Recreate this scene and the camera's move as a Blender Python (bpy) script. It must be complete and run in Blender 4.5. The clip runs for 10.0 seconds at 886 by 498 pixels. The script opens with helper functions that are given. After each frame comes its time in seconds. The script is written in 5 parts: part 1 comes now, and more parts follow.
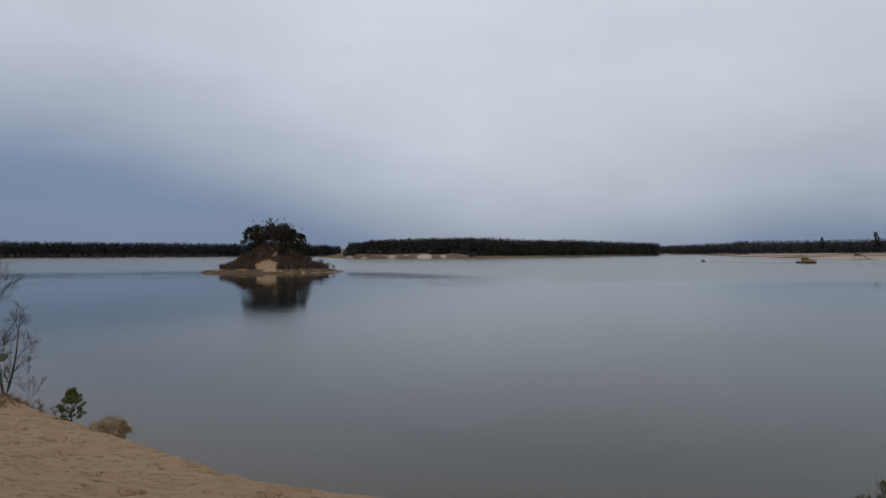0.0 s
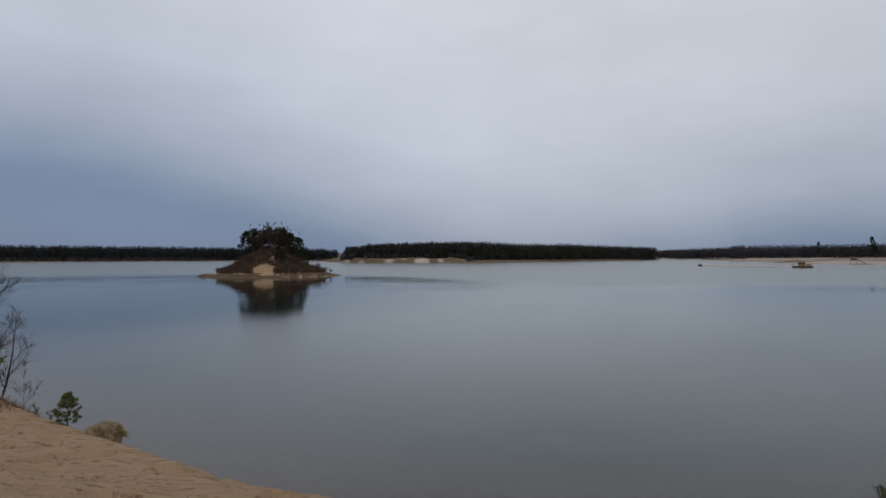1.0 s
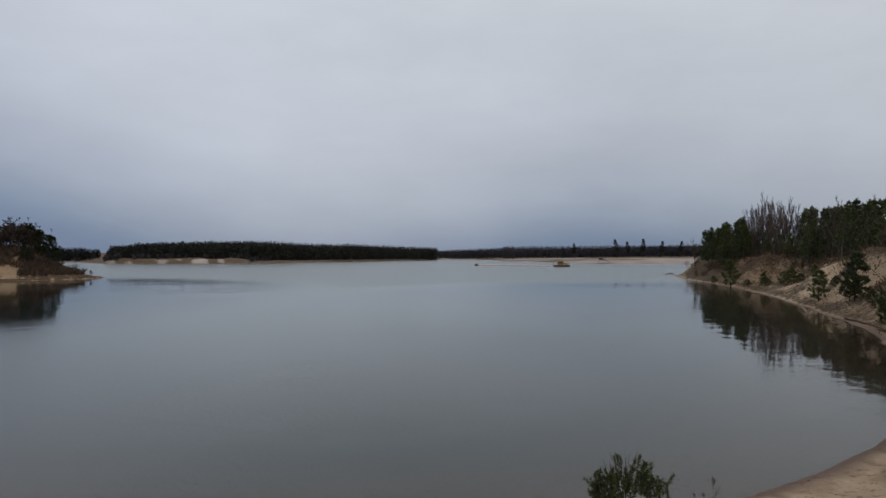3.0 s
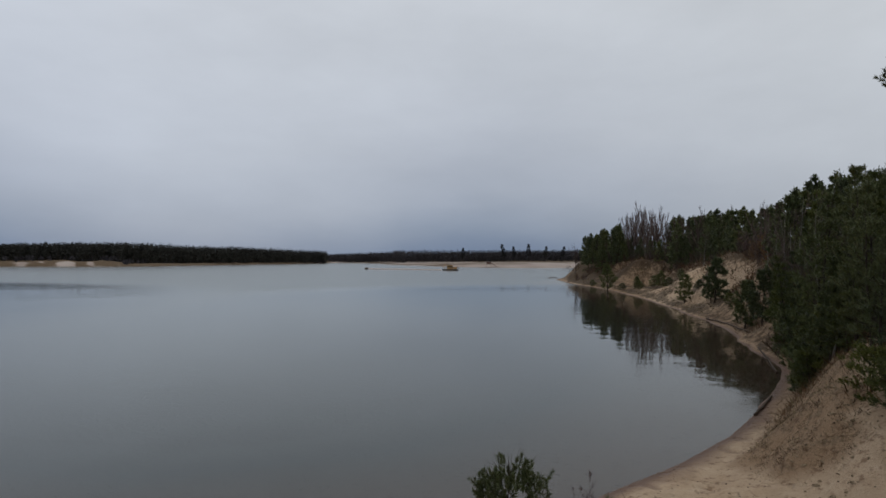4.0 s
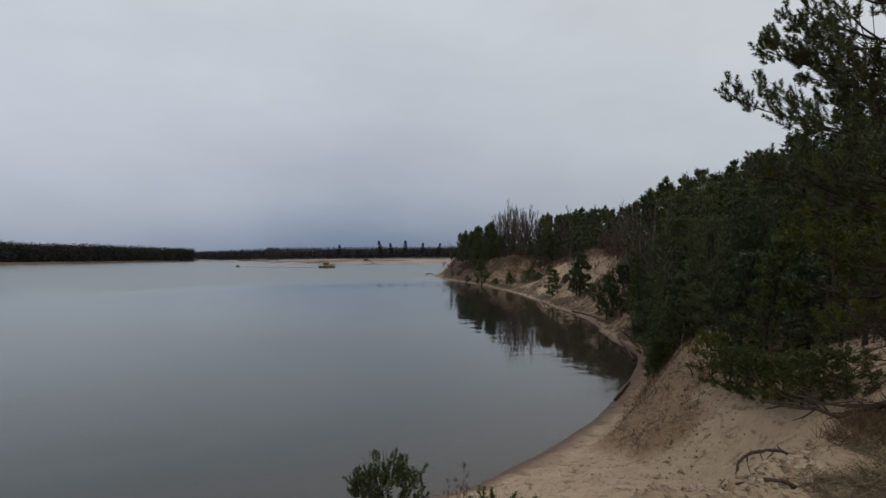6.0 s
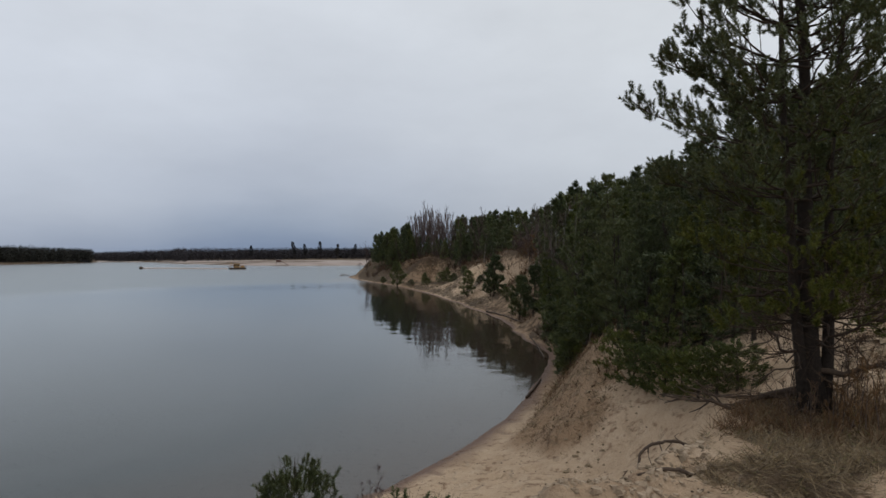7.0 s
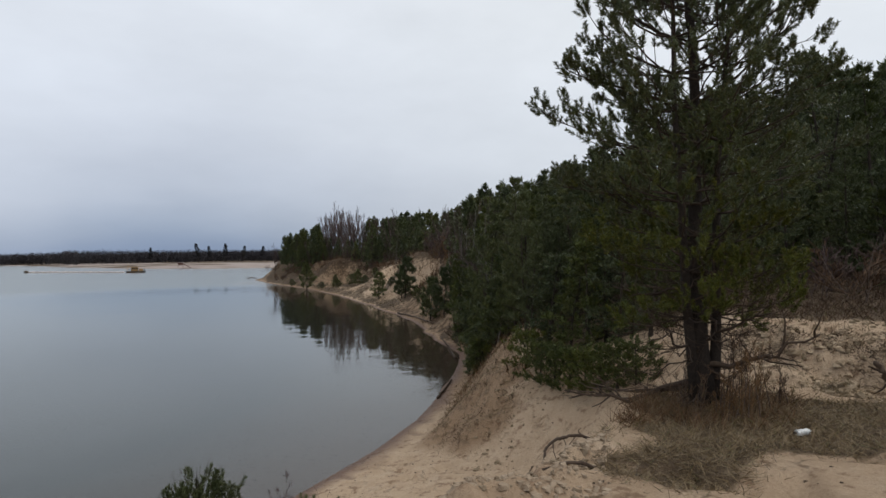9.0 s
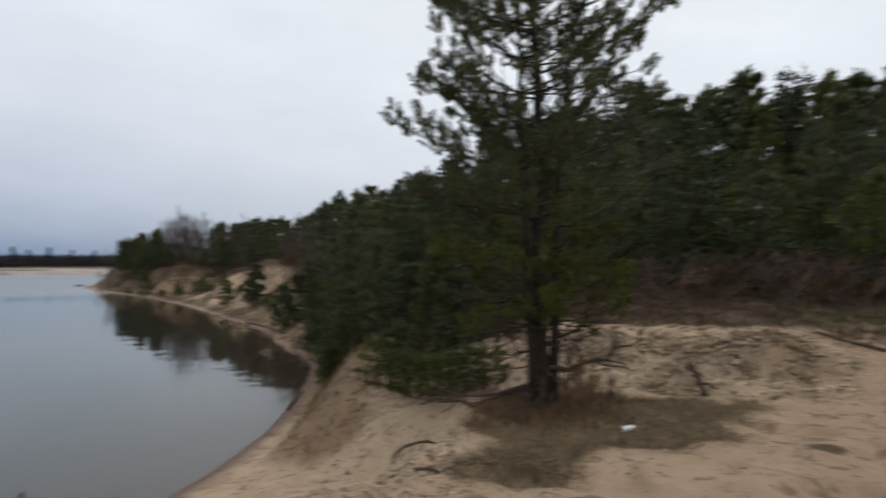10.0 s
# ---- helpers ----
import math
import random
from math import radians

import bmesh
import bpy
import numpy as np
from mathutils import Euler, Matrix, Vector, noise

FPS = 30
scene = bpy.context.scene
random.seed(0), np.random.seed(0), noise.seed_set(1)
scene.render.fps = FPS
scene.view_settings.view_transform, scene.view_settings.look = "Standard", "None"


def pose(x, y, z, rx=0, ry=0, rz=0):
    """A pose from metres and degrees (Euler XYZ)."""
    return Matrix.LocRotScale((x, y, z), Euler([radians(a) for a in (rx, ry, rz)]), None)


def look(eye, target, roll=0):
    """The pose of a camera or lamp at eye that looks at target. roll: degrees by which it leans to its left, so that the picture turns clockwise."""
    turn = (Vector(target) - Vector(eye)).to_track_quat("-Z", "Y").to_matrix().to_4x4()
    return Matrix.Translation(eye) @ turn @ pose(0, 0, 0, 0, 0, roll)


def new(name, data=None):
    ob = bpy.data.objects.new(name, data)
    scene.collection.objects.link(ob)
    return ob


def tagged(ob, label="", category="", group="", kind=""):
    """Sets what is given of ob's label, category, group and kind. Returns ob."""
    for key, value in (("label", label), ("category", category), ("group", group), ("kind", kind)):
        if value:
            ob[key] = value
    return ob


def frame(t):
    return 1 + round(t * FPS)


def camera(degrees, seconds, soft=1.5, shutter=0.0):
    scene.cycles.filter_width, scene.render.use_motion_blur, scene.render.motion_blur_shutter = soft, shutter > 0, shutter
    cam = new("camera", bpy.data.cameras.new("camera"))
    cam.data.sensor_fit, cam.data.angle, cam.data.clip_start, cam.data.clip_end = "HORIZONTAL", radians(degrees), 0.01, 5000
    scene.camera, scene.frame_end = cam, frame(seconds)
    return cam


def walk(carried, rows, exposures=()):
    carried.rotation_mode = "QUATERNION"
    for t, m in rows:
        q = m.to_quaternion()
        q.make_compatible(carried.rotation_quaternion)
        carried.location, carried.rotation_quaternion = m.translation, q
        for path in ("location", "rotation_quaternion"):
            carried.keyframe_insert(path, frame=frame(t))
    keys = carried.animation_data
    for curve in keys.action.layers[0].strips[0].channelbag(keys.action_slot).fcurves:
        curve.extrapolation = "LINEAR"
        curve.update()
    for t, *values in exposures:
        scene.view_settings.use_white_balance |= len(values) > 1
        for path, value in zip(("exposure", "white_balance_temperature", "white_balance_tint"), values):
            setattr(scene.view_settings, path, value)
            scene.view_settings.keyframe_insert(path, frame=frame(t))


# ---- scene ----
cam = camera(68.17, 10.0, soft=1.5, shutter=0.45)

# seconds, yaw, pitch, roll of a camera turned by hand on the spot
ROWS = [
    (0.0, 0.00, 0.22, 0.09), (0.5, 0.16, 0.65, 0.07), (1.0, -0.23, 0.58, 0.02), (1.1, -0.80, 0.60, 0.02),
    (1.2, -2.20, 0.53, 0.03), (1.3, -4.09, 0.47, 0.03), (1.4, -5.30, 0.40, 0.04), (1.5, -5.88, 0.35, 0.04),
    (2.0, -5.73, 0.53, -0.07), (2.1, -5.83, 0.55, -0.02), (2.2, -6.59, 0.50, 0.03), (2.3, -8.61, 0.48, 0.09),
    (2.4, -11.77, 0.46, 0.14), (2.5, -14.60, 0.46, 0.19), (2.6, -16.63, 0.50, 0.10), (2.7, -17.80, 0.50, 0.00),
    (2.9, -18.60, 0.55, 0.00), (3.3, -19.20, 0.75, 0.00), (3.6, -21.30, 0.95, -0.02),
    (3.8, -25.03, 1.08, -0.02), (3.9, -26.83, 1.10, -0.14), (4.0, -28.32, 0.94, -0.26), (4.5, -28.41, 0.44, -0.20),
    (5.0, -28.51, 0.46, -0.13), (5.1, -29.20, 0.47, -0.11), (5.2, -31.03, 0.54, -0.08), (5.3, -33.30, 0.66, -0.06),
    (5.4, -35.69, 0.70, -0.03), (5.5, -37.47, 0.65, -0.01), (5.6, -38.21, 0.68, 0.00), (5.7, -38.60, 0.69, 0.01),
    (5.9, -38.95, 0.68, 0.03), (6.3, -39.50, 0.66, 0.05), (6.6, -41.40, 0.65, 0.08),
    (6.8, -44.34, 0.66, 0.09), (6.9, -45.60, 0.73, 0.06), (7.0, -46.40, 0.77, 0.03), (7.5, -46.76, 0.59, 0.04),
    (8.0, -47.14, 0.62, -0.06), (8.1, -48.28, 0.72, -0.06), (8.2, -49.97, 0.80, -0.06), (8.3, -52.00, 0.85, -0.05),
    (8.4, -53.40, 0.83, -0.05), (8.5, -54.34, 0.80, -0.05), (8.6, -54.55, 0.80, 0.02), (9.0, -54.13, 0.89, 0.30),
    (9.4, -54.34, 0.98, 0.16), (9.5, -54.57, 0.99, 0.13), (9.6, -55.29, 1.08, 0.06), (9.7, -56.90, 1.22, -0.02),
    (9.8, -59.73, 1.32, -0.09), (9.9, -63.30, 1.42, -0.17), (10.0, -66.80, 1.61, -0.24)]
EYE_Z = 5.0


def hand_pose(yaw, pitch, roll):
    a = radians(yaw)
    return pose(-0.15 * math.sin(a), 0.15 * math.cos(a), EYE_Z, 90 + pitch, roll, yaw)


walk(cam, [(t, hand_pose(y, p, r)) for t, y, p, r in ROWS],
     exposures=[(0.0, -0.05), (2.5, -0.12), (4.5, -0.14), (5.5, -0.16), (7.0, 0.08), (7.5, 0.16), (8.0, 0.28), (8.5, 0.24), (9.0, 0.31), (10.0, 0.38)])

# ---- world: overcast, a bluer strip under the cloud deck ----
SUN_AZ, SUN_EL = -150.0, 48.0
world = bpy.data.worlds.new("overcast_sky")
scene.world = world
world.use_nodes = True
wn, wl = world.node_tree.nodes, world.node_tree.links
wn.clear()


def wnode(kind, **values):
    n = wn.new(kind)
    for k, v in values.items():
        n.inputs[k].default_value = v
    return n


w_out = wn.new("ShaderNodeOutputWorld")
w_tc = wn.new("ShaderNodeTexCoord")
w_sep = wn.new("ShaderNodeSeparateXYZ")
wl.new(w_tc.outputs["Generated"], w_sep.inputs[0])
w_noise = wnode("ShaderNodeTexNoise", Scale=2.2, Detail=5.0, Roughness=0.5)
w_map = wn.new("ShaderNodeMapping")
w_map.inputs["Scale"].default_value = (1.0, 1.0, 3.2)
wl.new(w_tc.outputs["Generated"], w_map.inputs[0])
wl.new(w_map.outputs[0], w_noise.inputs["Vector"])
w_n2 = wnode("ShaderNodeMath")
w_n2.operation = "MULTIPLY_ADD"
w_n2.inputs[1].default_value, w_n2.inputs[2].default_value = 0.09, -0.045
wl.new(w_noise.outputs[0], w_n2.inputs[0])
w_h = wnode("ShaderNodeMath")
w_h.operation = "ADD"
wl.new(w_sep.outputs["Z"], w_h.inputs[0])
wl.new(w_n2.outputs[0], w_h.inputs[1])
# the cloud deck hangs lower to the west and north-east than in the middle
w_pos = wnode("ShaderNodeMapRange")
w_pos.inputs["From Min"].default_value, w_pos.inputs["From Max"].default_value = -1.0, 1.0
wl.new(w_sep.outputs["X"], w_pos.inputs["Value"])
w_deck = wn.new("ShaderNodeValToRGB")
w_deck.color_ramp.interpolation = "B_SPLINE"
wl.new(w_pos.outputs[0], w_deck.inputs[0])
deck = w_deck.color_ramp.elements
deck[0].position, deck[0].color = 0.0, (0.05, 0.05, 0.05, 1)
deck[1].position, deck[1].color = 1.0, (0.95, 0.95, 0.95, 1)
for pos, val in ((0.22, 0.0), (0.35, 0.13), (0.5, 0.86), (0.6, 0.8), (0.7, 0.54), (0.78, 0.37), (0.9, 0.8)):
    deck.new(pos).color = (val, val, val, 1)
w_side = wnode("ShaderNodeMath")
w_side.operation = "MULTIPLY_ADD"
w_side.inputs[1].default_value, w_side.inputs[2].default_value = 0.2, -0.1
wl.new(w_deck.outputs[0], w_side.inputs[0])
w_h2 = wnode("ShaderNodeMath")
w_h2.operation = "ADD"
wl.new(w_h.outputs[0], w_h2.inputs[0])
wl.new(w_side.outputs[0], w_h2.inputs[1])
w_ramp = wn.new("ShaderNodeValToRGB")
wl.new(w_h2.outputs[0], w_ramp.inputs[0])
cr = w_ramp.color_ramp
cr.interpolation = "B_SPLINE"
cr.elements[0].position, cr.elements[0].color = 0.0, (0.17, 0.235, 0.37, 1)
cr.elements[1].position, cr.elements[1].color = 1.0, (0.76, 0.79, 0.835, 1)
for pos, col in ((0.04, (0.25, 0.31, 0.43, 1)), (0.1, (0.43, 0.475, 0.575, 1)), (0.2, (0.59, 0.635, 0.72, 1)), (0.4, (0.71, 0.755, 0.825, 1))):
    e = cr.elements.new(pos)
    e.color = col
# the cloud turns from blue-grey in the west to a warmer white in the east
w_tint = wn.new("ShaderNodeValToRGB")
wl.new(w_pos.outputs[0], w_tint.inputs[0])
w_tint.color_ramp.elements[0].position, w_tint.color_ramp.elements[0].color = 0.5, (0.995, 0.995, 1.0, 1)
w_tint.color_ramp.elements[1].position, w_tint.color_ramp.elements[1].color = 0.95, (1.0, 0.985, 0.945, 1)
w_mul = wn.new("ShaderNodeMix")
w_mul.data_type, w_mul.blend_type = "RGBA", "MULTIPLY"
w_mul.inputs[0].default_value = 1.0
wl.new(w_ramp.outputs[0], w_mul.inputs[6])
wl.new(w_tint.outputs[0], w_mul.inputs[7])
# soft mottling of the deck
w_mot = wnode("ShaderNodeTexNoise", Scale=3.5, Detail=6.0, Roughness=0.55)
w_map2 = wn.new("ShaderNodeMapping")
w_map2.inputs["Scale"].default_value = (1.0, 1.0, 2.4)
wl.new(w_tc.outputs["Generated"], w_map2.inputs[0])
wl.new(w_map2.outputs[0], w_mot.inputs["Vector"])
w_amp = wnode("ShaderNodeMapRange")
w_amp.inputs["From Min"].default_value, w_amp.inputs["From Max"].default_value = 0.3, 0.7
w_amp.inputs["To Min"].default_value, w_amp.inputs["To Max"].default_value = 0.925, 1.045
wl.new(w_mot.outputs[0], w_amp.inputs["Value"])
w_mul2 = wn.new("ShaderNodeMix")
w_mul2.data_type, w_mul2.blend_type = "RGBA", "MULTIPLY"
w_mul2.inputs[0].default_value = 1.0
wl.new(w_mul.outputs[2], w_mul2.inputs[6])
wl.new(w_amp.outputs[0], w_mul2.inputs[7])
w_cloud = wnode("ShaderNodeBackground", Strength=0.99)
wl.new(w_mul2.outputs[2], w_cloud.inputs[0])
w_sky = wn.new("ShaderNodeTexSky")
w_sky.sky_type, w_sky.sun_disc = "NISHITA", False
w_sky.sun_elevation, w_sky.sun_rotation = radians(SUN_EL), radians(-SUN_AZ)
w_blue = wnode("ShaderNodeBackground", Strength=0.07)
wl.new(w_sky.outputs[0], w_blue.inputs[0])
w_mix = wnode("ShaderNodeMixShader", Fac=0.9)
wl.new(w_blue.outputs[0], w_mix.inputs[1])
wl.new(w_cloud.outputs[0], w_mix.inputs[2])
wl.new(w_mix.outputs[0], w_out.inputs[0])

sun = new("sun", bpy.data.lights.new("sun", "SUN"))
sun.data.energy, sun.data.angle, sun.data.color = 0.6, radians(40), (1.0, 0.96, 0.9)
sa, se = radians(SUN_AZ), radians(SUN_EL)
sun_way = Vector((-math.sin(sa) * math.cos(se), math.cos(sa) * math.cos(se), math.sin(se)))
sun.matrix_world = look(sun_way * 100, (0, 0, 0))


# ---- materials ----
def material(name, rough=0.9, metal=0.0):
    m = bpy.data.materials.new(name)
    m.use_nodes = True
    b = m.node_tree.nodes["Principled BSDF"]
    b.inputs["Roughness"].default_value, b.inputs["Metallic"].default_value = rough, metal
    b.inputs["Specular IOR Level"].default_value = 0.25
    return m, m.node_tree.nodes, m.node_tree.links, b


def position(nodes, links, scale=(1, 1, 1)):
    g, mp = nodes.new("ShaderNodeNewGeometry"), nodes.new("ShaderNodeMapping")
    mp.inputs["Scale"].default_value = scale
    links.new(g.outputs["Position"], mp.inputs[0])
    return mp.outputs[0], g


def noise_tex(nodes, links, vec, scale, detail=4.0, rough=0.55):
    n = nodes.new("ShaderNodeTexNoise")
    n.inputs["Scale"].default_value, n.inputs["Detail"].default_value, n.inputs["Roughness"].default_value = scale, detail, rough
    links.new(vec, n.inputs["Vector"])
    return n.outputs[0]


def ramp(nodes, links, fac, stops):
    r = nodes.new("ShaderNodeValToRGB")
    links.new(fac, r.inputs[0])
    els = r.color_ramp.elements
    els[0].position, els[0].color = stops[0][0], (*stops[0][1], 1)
    els[1].position, els[1].color = stops[-1][0], (*stops[-1][1], 1)
    for p, c in stops[1:-1]:
        els.new(p).color = (*c, 1)
    return r.outputs[0]


def mixc(nodes, links, fac, a, b, blend="MIX"):
    m = nodes.new("ShaderNodeMix")
    m.data_type, m.blend_type = "RGBA", blend
    for sock, v in ((m.inputs[0], fac), (m.inputs[6], a), (m.inputs[7], b)):
        if isinstance(v, (int, float)):
            sock.default_value = v
        elif isinstance(v, tuple):
            sock.default_value = (*v, 1)
        else:
            links.new(v, sock)
    return m.outputs[2]


def bump(nodes, links, b, height, strength, distance):
    n = nodes.new("ShaderNodeBump")
    n.inputs["Strength"].default_value, n.inputs["Distance"].default_value = strength, distance
    links.new(height, n.inputs["Height"])
    links.new(n.outputs[0], b.inputs["Normal"])


def varied(name, dark, light, scale=6.0, rough=0.9, bump_scale=0.0, bump_dist=0.01, metal=0.0, spread=0.25):
    """A two-tone weathered surface: noise at two scales, each object a little different."""
    m, n, l, b = material(name, rough, metal)
    vec, _ = position(n, l)
    big, fine = noise_tex(n, l, vec, scale * 0.2), noise_tex(n, l, vec, scale * 3, 6)
    info = n.new("ShaderNodeObjectInfo")
    mid = tuple((p + q) / 2 for p, q in zip(dark, light))
    c1 = ramp(n, l, big, [(0.3, dark), (0.7, light)])
    c2 = ramp(n, l, fine, [(0.3, dark), (0.5, mid), (0.72, light)])
    c = mixc(n, l, 0.5, c1, c2)
    tint = ramp(n, l, info.outputs["Random"], [(0.0, (1 - spread,) * 3), (1.0, (1 + spread * 0.3, 1 + spread * 0.3, 1.0))])
    l.new(mixc(n, l, 1.0, c, tint, "MULTIPLY"), b.inputs["Base Color"])
    if bump_scale:
        bump(n, l, b, noise_tex(n, l, vec, bump_scale, 8, 0.65), 0.7, bump_dist)
    return m


def needle_material(name, dark, light, old, gloss=0.14):
    m, n, l, b = material(name, 0.42)
    g, info = n.new("ShaderNodeNewGeometry"), n.new("ShaderNodeObjectInfo")
    c = ramp(n, l, g.outputs["Random Per Island"], [(0.0, dark), (0.6, light), (0.93, light), (1.0, old)])
    tint = ramp(n, l, info.outputs["Random"], [(0.0, (0.7, 0.74, 0.78)), (0.5, (1, 1, 1)), (1.0, (1.3, 1.2, 0.9))])
    l.new(mixc(n, l, 1.0, c, tint, "MULTIPLY"), b.inputs["Base Color"])
    b.inputs["Specular IOR Level"].default_value = gloss
    return m


def ground_material():
    m, n, l, b = material("sand_and_forest_floor", 0.95)
    vec, geo = position(n, l)
    sep = n.new("ShaderNodeSeparateXYZ")
    l.new(geo.outputs["Position"], sep.inputs[0])
    big = noise_tex(n, l, vec, 0.35, 5)
    mid = noise_tex(n, l, vec, 2.2, 6, 0.6)
    fine = noise_tex(n, l, vec, 24, 6, 0.7)
    sand = mixc(n, l, 0.5, ramp(n, l, big, [(0.3, (0.46, 0.31, 0.19)), (0.7, (0.585, 0.43, 0.29))]),
                ramp(n, l, mid, [(0.3, (0.355, 0.235, 0.14)), (0.55, (0.535, 0.385, 0.25)), (0.75, (0.655, 0.51, 0.37))]))
    sand = mixc(n, l, 0.35, sand, ramp(n, l, fine, [(0.3, (0.3, 0.21, 0.13)), (0.7, (0.6, 0.475, 0.33))]))
    # dark blotches painted for the shade of trodden hollows in the sand
    hollow_shade = ramp(n, l, noise_tex(n, l, vec, 4.2, 5, 0.6), [(0.56, (0, 0, 0)), (0.64, (0.8, 0.8, 0.8))])
    sand = mixc(n, l, hollow_shade, sand, (0.24, 0.15, 0.09))
    # sand of the workings across the lake, greyed by distance haze in its colour
    far_off, greyed = n.new("ShaderNodeVectorMath"), n.new("ShaderNodeMapRange")
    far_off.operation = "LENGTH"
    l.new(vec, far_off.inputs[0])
    greyed.inputs["From Min"].default_value, greyed.inputs["From Max"].default_value = 330, 430
    l.new(far_off.outputs["Value"], greyed.inputs["Value"])
    sand = mixc(n, l, greyed.outputs[0], sand, ramp(n, l, noise_tex(n, l, vec, 0.05, 4), [(0.3, (0.28, 0.22, 0.185)), (0.7, (0.41, 0.345, 0.3))]))
    floor = mixc(n, l, 0.5, ramp(n, l, mid, [(0.3, (0.06, 0.039, 0.024)), (0.6, (0.135, 0.09, 0.052)), (0.8, (0.2, 0.14, 0.082))]),
                 ramp(n, l, fine, [(0.3, (0.05, 0.035, 0.023)), (0.7, (0.2, 0.145, 0.088))]))
    att = n.new("ShaderNodeAttribute")
    att.attribute_name = "litter"
    j = n.new("ShaderNodeMath")
    j.operation = "MULTIPLY_ADD"
    l.new(mid, j.inputs[0])
    j.inputs[1].default_value, j.inputs[2].default_value = 1.3, -0.65
    k = n.new("ShaderNodeMath")
    k.operation = "ADD"
    k.use_clamp = True
    l.new(att.outputs["Fac"], k.inputs[0])
    l.new(j.outputs[0], k.inputs[1])
    step = n.new("ShaderNodeMapRange")
    step.interpolation_type = "SMOOTHSTEP"
    step.inputs["From Min"].default_value, step.inputs["From Max"].default_value = 0.3, 0.7
    l.new(k.outputs[0], step.inputs["Value"])
    c = mixc(n, l, step.outputs[0], sand, floor)
    damp = n.new("ShaderNodeAttribute")
    damp.attribute_name = "loam"
    c = mixc(n, l, damp.outputs["Fac"], c, mixc(n, l, 1.0, c, (0.64, 0.585, 0.535), "MULTIPLY"))
    # wet sand at the waterline, then a bed that darkens with depth
    wet = n.new("ShaderNodeMapRange")
    wet.inputs["From Min"].default_value, wet.inputs["From Max"].default_value = 0.085, 0.02
    l.new(sep.outputs["Z"], wet.inputs["Value"])
    c = mixc(n, l, wet.outputs[0], c, (0.165, 0.096, 0.062))
    # light lost in murky water, painted into the bed colour by depth
    murk = n.new("ShaderNodeMapRange")
    murk.inputs["From Min"].default_value, murk.inputs["From Max"].default_value = -0.12, -1.6
    l.new(sep.outputs["Z"], murk.inputs["Value"])
    c = mixc(n, l, murk.outputs[0], c, (0.026, 0.036, 0.035))
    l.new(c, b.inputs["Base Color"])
    rough = n.new("ShaderNodeMapRange")
    rough.inputs["To Min"].default_value, rough.inputs["To Max"].default_value = 0.95, 0.55
    l.new(wet.outputs[0], rough.inputs["Value"])
    l.new(rough.outputs[0], b.inputs["Roughness"])
    hsum = n.new("ShaderNodeMath")
    hsum.operation = "MULTIPLY_ADD"
    hsum.inputs[1].default_value = 0.35
    l.new(fine, hsum.inputs[0])
    l.new(noise_tex(n, l, vec, 3.5, 8, 0.62), hsum.inputs[2])
    pits = n.new("ShaderNodeMapRange")
    pits.interpolation_type = "SMOOTHSTEP"
    pits.inputs["From Min"].default_value, pits.inputs["From Max"].default_value = 0.56, 0.7
    pits.inputs["To Max"].default_value = -0.9
    l.new(noise_tex(n, l, vec, 2.7, 3, 0.5), pits.inputs["Value"])
    trod = n.new("ShaderNodeMath")
    trod.operation = "ADD"
    l.new(hsum.outputs[0], trod.inputs[0])
    l.new(pits.outputs[0], trod.inputs[1])
    bump(n, l, b, trod.outputs[0], 0.85, 0.13)
    return m


